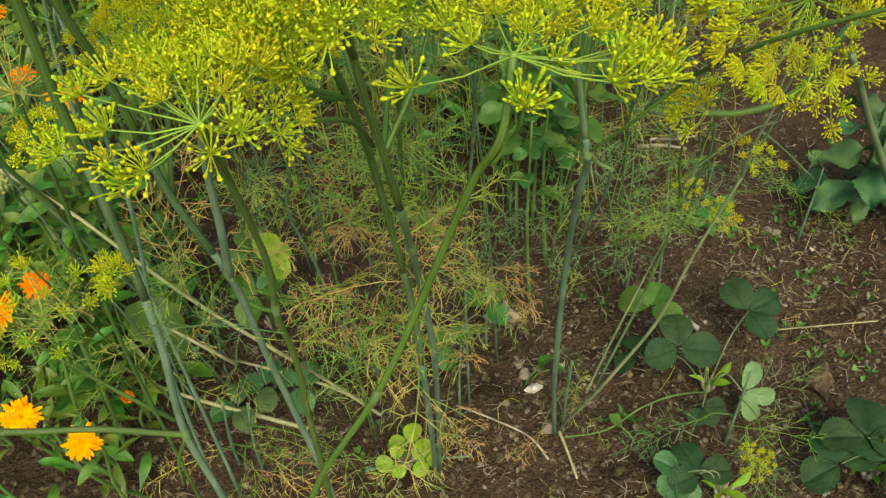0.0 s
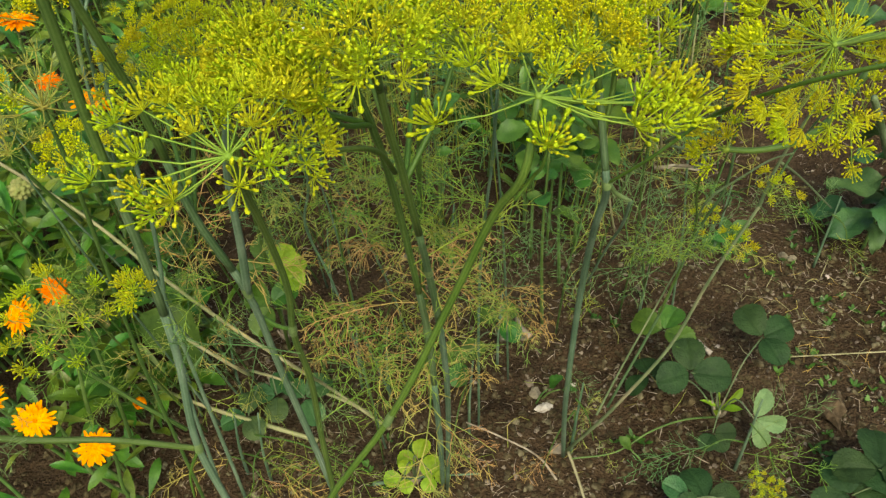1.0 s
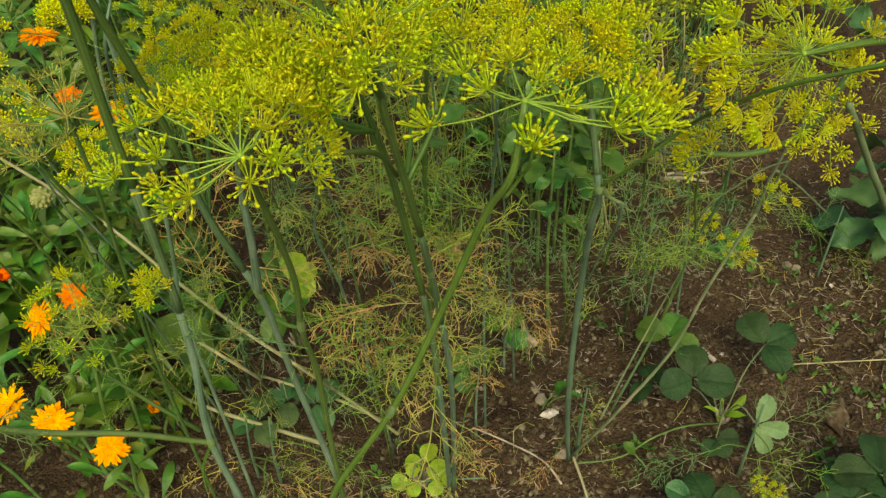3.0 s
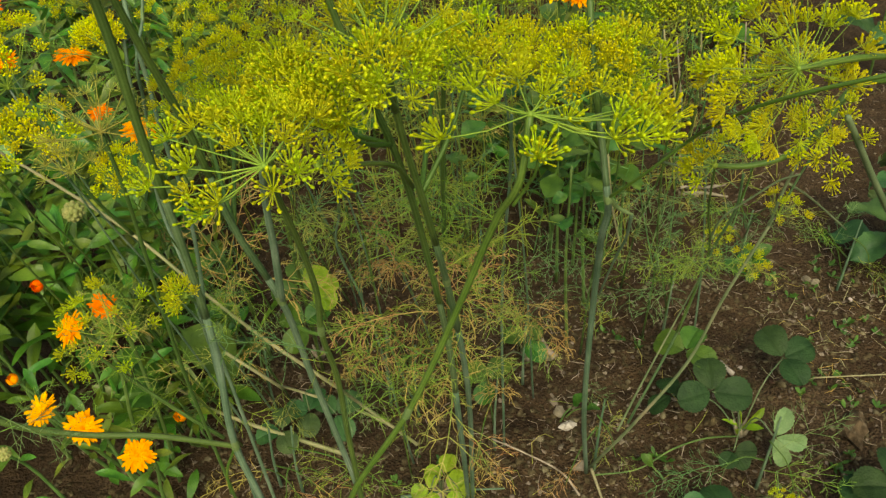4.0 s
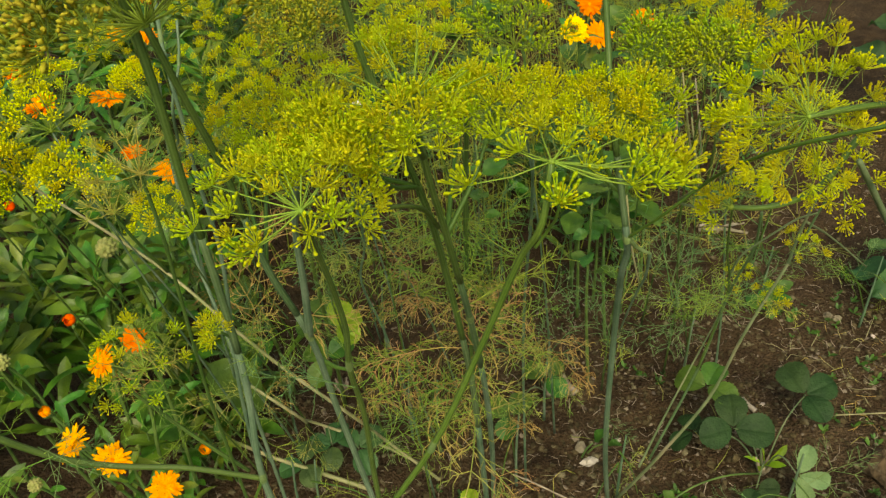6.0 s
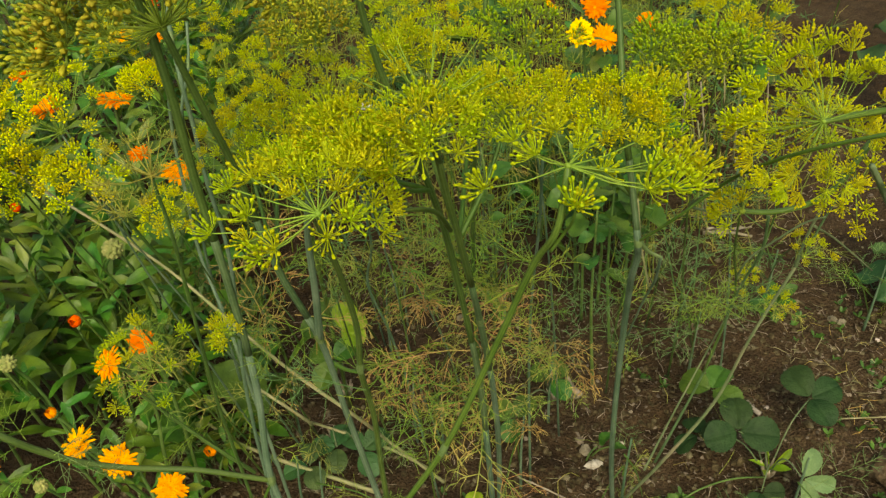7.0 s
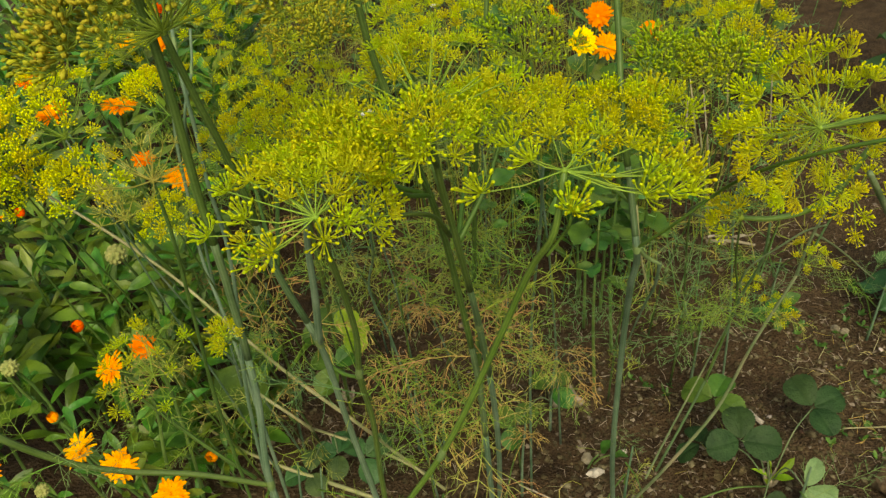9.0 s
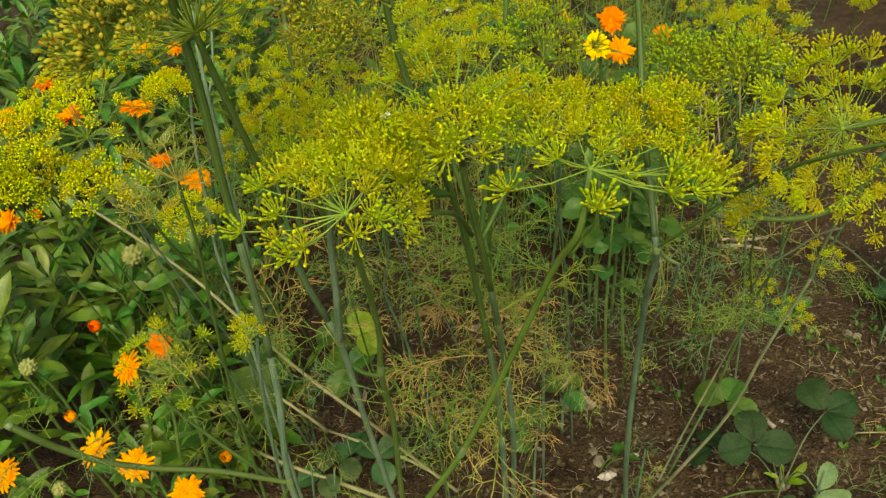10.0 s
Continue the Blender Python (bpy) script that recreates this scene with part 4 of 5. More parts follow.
# stem with the big seed umbel high up
S2 = [(-0.207, 0.339, 0.996), (-0.207, 0.353, 0.950), (-0.208, 0.376, 0.886), (-0.206, 0.394, 0.784), (-0.197, 0.417, 0.689), (-0.197, 0.435, 0.577), (-0.185, 0.449, 0.361)]
seed_dill = dill("tall dill plant with a wide seed-bearing umbel", S2, 0.0027, 0.0042, 3, STEM, STEM_BLUE, (4,))
add_umbel(seed_dill, (-0.207, 0.339, 0.997), 0.068, "seed", 44, (-0.38, 0.08, 0.90), 2, 0.72, 1.12, "umbel of olive green seeds", 88)
S4 = [(-0.156, 0.367, 0.878), (-0.175, 0.390, 0.820), (-0.185, 0.403, 0.755), (-0.197, 0.417, 0.689)]
add_branch(seed_dill, S4, 0.0020, 0.0034, STEM_BLUE)
add_umbel(seed_dill, (-0.156, 0.367, 0.881), 0.027, "bud", 20, (0, 0, 1), 8, 0.65)
add_branch(seed_dill, [(-0.199, 0.431, 0.649), (-0.184, 0.422, 0.648), (-0.168, 0.413, 0.654)], 0.002, 0.0016, STEM_LIGHT)
dress(seed_dill, S2[3:], ("green", "green", "blue"), 3, 0.6, 21, 0.2, 1.0)

# the yellow-green umbel in front of all
S3 = [(-0.113, 0.257, 0.933), (-0.121, 0.282, 0.897), (-0.128, 0.313, 0.836), (-0.133, 0.333, 0.778), (-0.140, 0.342, 0.734), (-0.145, 0.363, 0.663), (-0.153, 0.376, 0.570)]
front_dill = dill("dill plant with an open yellow-green umbel on a thin stem", S3, 0.0023, 0.0033, None, STEM, STEM_BLUE, (4,))
add_rays(front_dill, (-0.113, 0.257, 0.934), [
    (-0.165, 0.245, 0.931), (-0.146, 0.250, 0.938), (-0.157, 0.262, 0.946), (-0.145, 0.240, 0.930), (-0.137, 0.232, 0.926), (-0.130, 0.236, 0.929), (-0.125, 0.259, 0.944), (-0.150, 0.274, 0.944), (-0.140, 0.276, 0.946), (-0.123, 0.272, 0.948), (-0.113, 0.269, 0.948), (-0.103, 0.263, 0.944), (-0.101, 0.280, 0.946), (-0.097, 0.248, 0.940), (-0.092, 0.242, 0.941), (-0.112, 0.286, 0.946), (-0.137, 0.292, 0.945), (-0.095, 0.288, 0.940), (-0.103, 0.236, 0.936)],
    4, 0.98, "yellow-green umbel with round buds")
dress(front_dill, S3[3:], ("green", "blue"), 3, 0.6, 22, 0.2, 1.0)

# bright green stem leaning across the middle
S5 = [(0.007, 0.293, 0.936), (0.002, 0.285, 0.905), (-0.010, 0.298, 0.873), (-0.033, 0.308, 0.806), (-0.080, 0.307, 0.690), (-0.126, 0.302, 0.609)]
leaning_dill = dill("leaning dill plant with a bright green stem and flat umbel", S5, 0.0024, 0.0031, None, STEM_LIGHT, None, (4,))
add_rays(leaning_dill, (0.007, 0.293, 0.937), [
    (-0.035, 0.285, 0.929), (-0.010, 0.303, 0.937), (0.013, 0.306, 0.940), (0.041, 0.313, 0.938), (0.025, 0.300, 0.929), (0.046, 0.285, 0.928), (0.049, 0.300, 0.929), (0.058, 0.290, 0.926), (0.062, 0.305, 0.926), (0.070, 0.295, 0.923), (0.073, 0.310, 0.923), (-0.021, 0.316, 0.938), (-0.000, 0.323, 0.940), (0.025, 0.323, 0.940), (0.056, 0.315, 0.927), (0.067, 0.315, 0.927)],
    6, 1.02, "flat yellow-green umbel with round buds")
part("umbellet", UMBELLETS["bud"][1], leaning_dill, aim((0.011, 0.280, 0.922), (0.15, 0.0, 1.0), 0, 1.25))
part("umbellet", UMBELLETS["bud"][2], leaning_dill, aim((0.011, 0.280, 0.922), (0.45, -0.2, 0.7), 2, 0.9))
add_branch(leaning_dill, [(0.011, 0.280, 0.922), (0.010, 0.280, 0.915), (0.005, 0.289, 0.898), (-0.002, 0.289, 0.886)], 0.0007, 0.0010, STEM_LIGHT)

# pair of stems in the middle of the clump
S6 = [(-0.108, 0.375, 1.012), (-0.107, 0.377, 0.984), (-0.096, 0.384, 0.914), (-0.086, 0.405, 0.846), (-0.081, 0.456, 0.699), (-0.075, 0.473, 0.584), (-0.077, 0.498, 0.449), (-0.103, 0.662, 0.018)]
mid_dill = dill("tall dill plant with a dark upper and blue-green lower stem", S6, 0.0025, 0.0041, 5, STEM, STEM_BLUE, (5,))
add_umbel(mid_dill, (-0.108, 0.375, 1.012), 0.058, "seed", 24, (-0.25, -0.25, 0.9), 9, 0.75, 1.0, "umbel of swollen green seeds", 84)
add_branch(mid_dill, [(-0.107, 0.310, 0.898), (-0.096, 0.317, 0.891), (-0.084, 0.334, 0.881), (-0.076, 0.357, 0.863), (-0.072, 0.386, 0.826)], 0.0011, 0.0018, STEM)
add_umbel(mid_dill, (-0.106, 0.310, 0.897), 0.022, "bud", 9, (0.75, -0.1, 0.6), 15, 0.8, 0.8)
S7 = [(-0.064, 0.319, 0.960), (-0.065, 0.333, 0.916), (-0.063, 0.365, 0.835), (-0.063, 0.427, 0.702), (-0.064, 0.482, 0.561), (-0.096, 0.657, 0.018)]
pair_dill = dill("dill plant with a dark stem and a wide budding umbel", S7, 0.0023, 0.0038, 3, STEM, STEM_BLUE, (3,))
add_umbel(pair_dill, (-0.064, 0.319, 0.961), 0.046, "bud", 21, (0.05, -0.05, 0.95), 12, 0.75, 0.55, "sparse umbel with dark thin rays", 88)
add_branch(pair_dill, [(-0.062, 0.318, 0.925), (-0.061, 0.302, 0.942), (-0.061, 0.292, 0.953)], 0.002, 0.0014, STEM)
add_umbel(pair_dill, (-0.061, 0.293, 0.953), 0.024, "bud", 12, (0.1, -0.4, 0.8), 33, 0.7, 1.0)
dress(mid_dill, S6[4:], ("yellow", "green", "green", "rust", "rust"), 7, 0.85, 31, 0.1, 1.0)
dress(pair_dill, S7[3:], ("rust", "green", "yellow", "rust"), 5, 0.85, 32, 0.3, 1.0)

# stem with the pale node and dry leaf sheath
S8 = [(0.037, 0.486, 0.965), (0.040, 0.473, 0.931), (0.044, 0.444, 0.878), (0.053, 0.439, 0.814), (0.057, 0.429, 0.783), (0.059, 0.442, 0.760), (0.057, 0.455, 0.730), (0.058, 0.481, 0.690), (0.0585, 0.535, 0.560), (0.058, 0.569, 0.406), (0.077, 0.728, 0.009)]
node_dill = dill("blue-green dill plant with a pale node and withered leaf sheath", S8, 0.0026, 0.0040, 3, STEM, STEM_BLUE, (4,))
add_branch(node_dill, [(0.057, 0.429, 0.783), (0.081, 0.408, 0.822), (0.098, 0.404, 0.843), (0.113, 0.369, 0.884), (0.135, 0.332, 0.921), (0.152, 0.317, 0.936), (0.167, 0.309, 0.945), (0.193, 0.308, 0.953)], 0.0011, 0.0012, STEM_LIGHT)
add_branch(node_dill, [(0.098, 0.404, 0.843), (0.094, 0.440, 0.806), (0.105, 0.450, 0.796), (0.117, 0.450, 0.793), (0.122, 0.450, 0.786), (0.116, 0.450, 0.780)], 0.0009, 0.0011, STEM_PALE)
add_branch(node_dill, [(0.058, 0.428, 0.784), (0.068, 0.439, 0.765), (0.076, 0.441, 0.759)], 0.0020, 0.0012, NODE)
add_branch(node_dill, [(0.076, 0.441, 0.759), (0.076, 0.464, 0.716), (0.072, 0.482, 0.683), (0.063, 0.525, 0.595)], 0.0014, 0.0008, STEM_BLUE)
add_branch(node_dill, [(0.058, 0.462, 0.798), (0.063, 0.461, 0.755), (0.073, 0.474, 0.701)], 0.0009, 0.0007, STRAW)
dress(node_dill, S8[7:], ("blue", "blue", "green"), 3, 0.5, 41, 0.2, 0.9)
dress(node_dill, [(0.081, 0.491, 0.692), (0.125, 0.580, 0.579), (0.132, 0.557, 0.621)], ("blue", "blue", "green"), 5, 0.6, 42)

# the right-hand umbel on a stem that comes in from the side
UR = [(0.144, 0.358, 0.922), (0.161, 0.367, 0.920), (0.201, 0.395, 0.908), (0.317, 0.519, 0.778), (0.430, 0.598, 0.546)]
right_dill = dill("dill plant with a bright yellow umbel bent over on its stem", UR, 0.0020, 0.0036, None, STEM_LIGHT)
add_umbel(right_dill, (0.144, 0.358, 0.922), 0.052, "open", 66, (-0.25, 0.75, -0.30), 14, 0.45, 0.95, "bright yellow umbel in full flower", 94, 0.38)
add_branch(right_dill, [(0.121, 0.416, 0.820), (0.144, 0.419, 0.817), (0.167, 0.425, 0.819), (0.189, 0.443, 0.821), (0.212, 0.458, 0.850), (0.278, 0.492, 0.830)], 0.0018, 0.0028, STEM_LIGHT)
add_branch(right_dill, [(0.196, 0.412, 0.858), (0.206, 0.420, 0.841), (0.238, 0.450, 0.786), (0.274, 0.480, 0.727), (0.330, 0.530, 0.640), (0.430, 0.598, 0.546)], 0.0020, 0.0030, STEM_PALE)
add_umbel(right_dill, (0.123, 0.416, 0.820), 0.020, "open", 8, (-0.7, -0.1, 0.5), 16, 0.7, 0.8)
add_umbel(right_dill, (0.199, 0.435, 0.824), 0.030, "open", 12, (-0.2, -0.3, 0.3), 17, 0.7, 0.9)

# thin stems that fan out from one foot
FAN = (0.081, 0.741, 0.000)
fan_dill = dill("thin pale dill plant leaning over the soil", [(0.268, 0.726, 0.515), (0.231, 0.719, 0.405), (0.198, 0.710, 0.292), (0.145, 0.694, 0.200), FAN], 0.0024, 0.0032, None, STEM_PALE)
add_umbel(fan_dill, (0.273, 0.720, 0.535), 0.03, "open", 10, (0.3, 0.0, 0.9), 18, 0.7, 0.8)
add_branch(fan_dill, [(0.283, 0.690, 0.674), (0.277, 0.710, 0.615), (0.271, 0.726, 0.546), (0.268, 0.726, 0.515)], 0.0014, 0.0022, STEM_PALE)
add_branch(fan_dill, [(0.300, 0.710, 0.649), (0.293, 0.730, 0.597), (0.275, 0.728, 0.530)], 0.0010, 0.0015, STEM_MID)
add_branch(fan_dill, [(0.281, 0.708, 0.600), (0.267, 0.720, 0.584), (0.244, 0.730, 0.553), (0.220, 0.740, 0.518), (0.212, 0.765, 0.453)], 0.0010, 0.0015, STEM_PALE)
add_branch(fan_dill, [(0.278, 0.725, 0.575), (0.331, 0.800, 0.499), (0.429, 0.900, 0.365)], 0.0016, 0.0011, STEM_PALE)
add_branch(fan_dill, [(0.181, 0.660, 0.665), (0.196, 0.720, 0.539), (0.215, 0.765, 0.440), (0.190, 0.761, 0.294)], 0.0011, 0.0016, STEM)
part("dry_leaf", blade_mesh("dry_leaf", TWIG, 0.050, 0.011, 91, 0.5, -0.15, 0.5, 0.1, 0.2), fan_dill, aim_x((0.216, 0.742, 0.560), (-1.0, 0.0, -0.12), 0.6), "hanging dry brown leaf")
add_branch(fan_dill, [(0.224, 0.796, 0.394), (0.179, 0.760, 0.294), (0.140, 0.730, 0.200), (0.116, 0.705, 0.149)], 0.0010, 0.0018, STEM_PALE)
add_branch(fan_dill, [(0.228, 0.726, 0.588), (0.231, 0.738, 0.533), (0.220, 0.762, 0.453), (0.190, 0.761, 0.294), (0.130, 0.708, 0.164)], 0.0016, 0.0020, STEM_MID)
dress(fan_dill, [(0.251, 0.724, 0.461), (0.220, 0.762, 0.453), (0.179, 0.760, 0.294)], ("green", "green", "yellow"), 4, 0.6, 51)
add_umbel(fan_dill, (0.265, 0.761, 0.418), 0.026, "open", 9, (0.1, -0.2, 0.9), 19, 0.7, 0.85)
add_umbel(fan_dill, (0.231, 0.779, 0.442), 0.020, "open", 7, (-0.4, -0.2, 0.6), 20, 0.7, 0.8)
lying_stalk("thin pale dry stalk lying on the soil", [(0.085, 0.734, 0.011), (0.096, 0.696, 0.009), (0.106, 0.655, 0.007)], 0.0024, 0.0018, DRY)
lying_stalk("thin reddish dry stalk lying on the soil", [(-0.074, 0.772, 0.028), (-0.016, 0.752, 0.018), (0.045, 0.718, 0.011), (0.066, 0.688, 0.006)], 0.0012, 0.0020, TWIG)

# thin stems on the marigold side
S13 = [(-0.324, 0.465, 0.820), (-0.326, 0.468, 0.770), (-0.342, 0.484, 0.682), (-0.377, 0.518, 0.481), (-0.390, 0.534, 0.351)]
thin_dill = dill("thin dill plant with a faded sparse umbel", S13, 0.0020, 0.0028, None, STEM)
add_umbel(thin_dill, (-0.324, 0.465, 0.820), 0.045, "spent", 15, (0.0, -0.2, 0.9), 21, 0.7, 0.85, "faded tan umbel without petals", 88)
add_branch(thin_dill, [(-0.326, 0.415, 0.819), (-0.324, 0.425, 0.786), (-0.324, 0.452, 0.729)], 0.0012, 0.0016, STEM)
add_umbel(thin_dill, (-0.326, 0.415, 0.819), 0.02, "spent", 9, (0, -0.2, 0.9), 22, 0.7, 0.9)
add_branch(thin_dill, [(-0.480, 0.525, 0.500), (-0.464, 0.538, 0.445), (-0.430, 0.545, 0.381), (-0.388, 0.556, 0.307)], 0.0017, 0.0028, STEM)
add_umbel(thin_dill, (-0.418, 0.491, 0.562), 0.060, "bud", 17, (-0.15, -0.35, 0.75), 23, 0.85, 0.9, "sparse umbel with few buds", 88)
dress(thin_dill, [(-0.463, 0.569, 0.464), (-0.443, 0.572, 0.371)], ("rust", "green", "yellow"), 5, 0.8, 61)

# dry stalks that lie across the foot of the clump
lying_stalk("long straw-coloured dry dill stalk lying aslant", [(-0.581, 0.619, 0.728), (-0.517, 0.627, 0.659), (-0.445, 0.628, 0.580), (-0.372, 0.612, 0.499), (-0.329, 0.631, 0.406), (-0.281, 0.642, 0.332), (-0.257, 0.786, 0.055), (-0.197, 0.772, 0.004)], 0.0015, 0.0028, STRAW)
lying_stalk("straw-coloured dry dill stalk lying near the soil", [(-0.396, 0.641, 0.372), (-0.361, 0.648, 0.321), (-0.398, 0.828, 0.064), (-0.283, 0.812, 0.028), (-0.228, 0.798, 0.005)], 0.0020, 0.0028, STRAW)
lying_stalk("pale thick dry dill stalk lying on the soil", [(-0.613, 0.805, 0.110), (-0.553, 0.781, 0.083), (-0.499, 0.769, 0.064), (-0.390, 0.751, 0.037), (-0.309, 0.742, 0.011)], 0.0022, 0.0040, STRAW)
lying_stalk("thin grey-green stalk leaning across the soil", [(-0.207, 0.657, 0.028), (-0.141, 0.671, 0.028), (-0.049, 0.687, 0.018)], 0.003, 0.0012, STEM_BLUE)

# umbels on side branches of the large plants
for _plant, _joint, _spots in (
        (pair_dill, (-0.063, 0.365, 0.835), [((-0.034, 0.415, 0.892), 0.036, "bud", 1.0), ((-0.067, 0.497, 0.855), 0.030, "bud", 1.0), ((-0.120, 0.528, 0.879), 0.033, "bud", 1.0)]),
        (mid_dill, (-0.086, 0.405, 0.846), [((-0.126, 0.362, 0.909), 0.027, "bud", 1.0), ((-0.100, 0.335, 0.912), 0.027, "bud", 1.05), ((-0.182, 0.419, 0.876), 0.034, "bud", 0.72)]),
        (seed_dill, (-0.206, 0.394, 0.784), [((-0.241, 0.469, 0.835), 0.040, "open", 0.72), ((-0.246, 0.546, 0.815), 0.044, "open", 0.75)]),
        (node_dill, (0.056, 0.462, 0.798), [((0.033, 0.437, 0.871), 0.038, "open", 1.0), ((-0.002, 0.502, 0.844), 0.034, "open", 1.0), ((0.063, 0.476, 0.853), 0.034, "bud", 1.05)])):
    for _k, (_hub, _r, _style, _size) in enumerate(_spots):
        side_umbel(_plant, _hub, _joint, _r, _style, 900 + _k + int(_hub[0] * 1000), _size)

# ---------- smaller dill plants behind ----------
BUDDING, FLOWERING, FADED = "dill plant with a yellow-green budding umbel", "dill plant with a bright yellow flowering umbel", "dill plant with a faded tan umbel"
for _k, (_hub, _r, _style, _size) in enumerate([
        ((-0.032, 0.618, 0.846), 0.048, "green", 0.85), 
        ((0.096, 0.720, 0.783), 0.036, "green", 1.1), ((0.153, 0.720, 0.777), 0.034, "green", 1.1), 
        
        ((-0.212, 0.606, 0.807), 0.043, "bud", 0.75), ((-0.307, 0.672, 0.767), 0.048, "open", 0.8), ((-0.416, 0.846, 0.718), 0.060, "open", 0.8),
        ((-0.228, 0.639, 0.855), 0.044, "seed", 0.9), ((-0.128, 0.827, 0.767), 0.055, "open", 1.0),
        ((0.195, 0.831, 0.759), 0.054, "open", 1.15), ((-0.471, 0.578, 0.796), 0.066, "full", 1.12), ((-0.541, 0.560, 0.791), 0.048, "full", 1.12),
        ((-0.543, 0.589, 0.723), 0.042, "full", 1.1), ((-0.456, 0.562, 0.741), 0.046, "full", 1.1), ((-0.397, 0.589, 0.683), 0.036, "full", 0.9),
        ((-0.561, 0.546, 0.748), 0.035, "full", 1.2), ((-0.670, 0.842, 0.705), 0.05, "full", 1.1), ((-0.492, 0.785, 0.735), 0.03, "full", 1.1),
        
        ((0.348, 0.648, 0.055), 0.030, "open", 0.7), ((-0.345, 0.860, 0.717), 0.055, "bud", 1.1),
        ((-0.525, 1.091, 0.685), 0.06, "open", 1.2), ((-0.695, 1.084, 0.646), 0.05, "open", 1.1), ((-0.133, 1.117, 0.687), 0.06, "open", 1.1),
        ((-0.216, 1.051, 0.700), 0.055, "bud", 1.2), ((0.361, 1.061, 0.708), 0.02, "open", 0.7), ((0.198, 1.205, 0.635), 0.06, "open", 1.1)]):
    _g = random.Random(_k)
    tall_dill({"bud": BUDDING, "green": BUDDING, "open": FLOWERING, "full": FLOWERING, "seed": BUDDING, "spent": FADED}[_style], _hub, _r, _style, 100 + _k,
              (_g.uniform(-0.04, 0.06), _g.uniform(0.12, 0.3) if _hub[2] > 0.2 else 0.03), 22, _size, (_g.uniform(-0.2, 0.2), -0.25, 0.9),
              0.0018, 3 if _hub[2] > 0.2 else 1, ("green", "blue", "green", "yellow"), STEM if _k % 3 else STEM_BLUE, flat=0.62)
for _label, _pts, _r in (("tall dill stem with a pale joint", [(-0.311, 0.756, 0.877), (-0.311, 0.743, 0.830), (-0.311, 0.741, 0.781), (-0.326, 0.783, 0.687), (-0.360, 0.858, 0.489)], 0.004),
                         ("tall bright green dill stem", [(-0.063, 0.638, 0.915), (-0.066, 0.626, 0.869), (-0.073, 0.623, 0.821), (-0.090, 0.668, 0.702), (-0.112, 0.744, 0.503)], 0.0034),
                         ("thin whitish dill stem", [(-0.016, 0.572, 0.763), (-0.023, 0.628, 0.648), (-0.034, 0.677, 0.527), (-0.041, 0.713, 0.432)], 0.0022),
                         ("thin grey-green dill stem", [(-0.466, 0.789, 0.740), (-0.478, 0.784, 0.669), (-0.478, 0.767, 0.583), (-0.483, 0.762, 0.511), (-0.438, 0.695, 0.434), (-0.423, 0.672, 0.341)], 0.0032),
                         ("pale green dill stem with a forked top", [(-0.331, 0.588, 0.914), (-0.331, 0.577, 0.884), (-0.327, 0.564, 0.852), (-0.329, 0.565, 0.808), (-0.332, 0.564, 0.763), (-0.338, 0.574, 0.671), (-0.359, 0.589, 0.559), (-0.376, 0.595, 0.481), (-0.389, 0.600, 0.400)], 0.0029),
                         ("thin pale green dill stem", [(-0.363, 0.677, 0.859), (-0.365, 0.658, 0.822), (-0.370, 0.636, 0.798), (-0.391, 0.655, 0.738), (-0.423, 0.690, 0.644)], 0.0022),
                         ("thin blue-green dill stem", [(-0.220, 0.674, 0.655), (-0.228, 0.707, 0.556), (-0.249, 0.731, 0.477), (-0.233, 0.736, 0.386)], 0.0022),
                         ("thin grey dill stem", [(0.240, 0.959, 0.498), (0.248, 0.993, 0.400), (0.268, 1.014, 0.218)], 0.0022)):
    _p = dill(_label, _pts, _r * 0.8, _r * 1.1, None, STEM if "bright" in _label or "joint" in _label else STEM_BLUE, None, (1,))
    dress(_p, _pts, ("blue", "green"), 3, 0.7, int(_r * 1e4), 0.4, 1.0)

# ---------- feathery foliage low in the clump ----------
def low_foliage(label, foot, spots, tones, seed, size=1.0, each=2):
    """A young or dying dill plant: leaves that spread from a short stem to the given spots."""
    rng = random.Random(seed)
    foot = Vector(foot)
    plant = thing("dill_plant", foot, label, "dill plant", "dill plants in the bed")
    top = foot + Vector((0.01, 0.01, 0.16))
    part("stem", stem_mesh([foot - Vector((0, 0, 0.01)), foot + Vector((0.003, 0, 0.08)), top], 0.0028, 0.0014, STEM_BLUE, 3, 6), plant)
    for spot in spots:
        spot = Vector(spot)
        a = foot + Vector((0, 0, rng.uniform(0.03, 0.14)))
        part("leaf_stalk", stem_mesh([a, a.lerp(spot, 0.5) + Vector((0, 0, 0.02)), spot], 0.0014, 0.0008, STEM_LIGHT, 3, 5), plant)
        for j in range(each):
            d = (spot - a).normalized() + Vector((rng.uniform(-0.8, 0.8), rng.uniform(-0.8, 0.8), rng.uniform(-0.3, 0.4)))
            add_leaf(plant, a.lerp(spot, 0.55 + 0.4 * j / (each - 1)), d, size * rng.uniform(0.65, 1.15), rng.choice(tones), rng.random())
    return plant


GREEN_TUFT, RUST_TUFT, YELLOW_TUFT, BLUE_TUFT = "low feathery green dill foliage", "withered rust-brown dill foliage", "yellowing feathery dill foliage", "feathery blue-green dill foliage"
low_foliage(YELLOW_TUFT, (-0.206, 0.842, 0.000), [(-0.168, 0.622, 0.458), (-0.129, 0.620, 0.478), (-0.108, 0.608, 0.409), (-0.184, 0.632, 0.336)], ("rust", "green", "rust"), 1, 0.9)
low_foliage(YELLOW_TUFT, (-0.028, 0.919, 0.000), [(-0.007, 0.682, 0.435), (-0.038, 0.635, 0.456), (-0.000, 0.682, 0.367)], ("yellow", "green", "rust"), 2, 0.9)
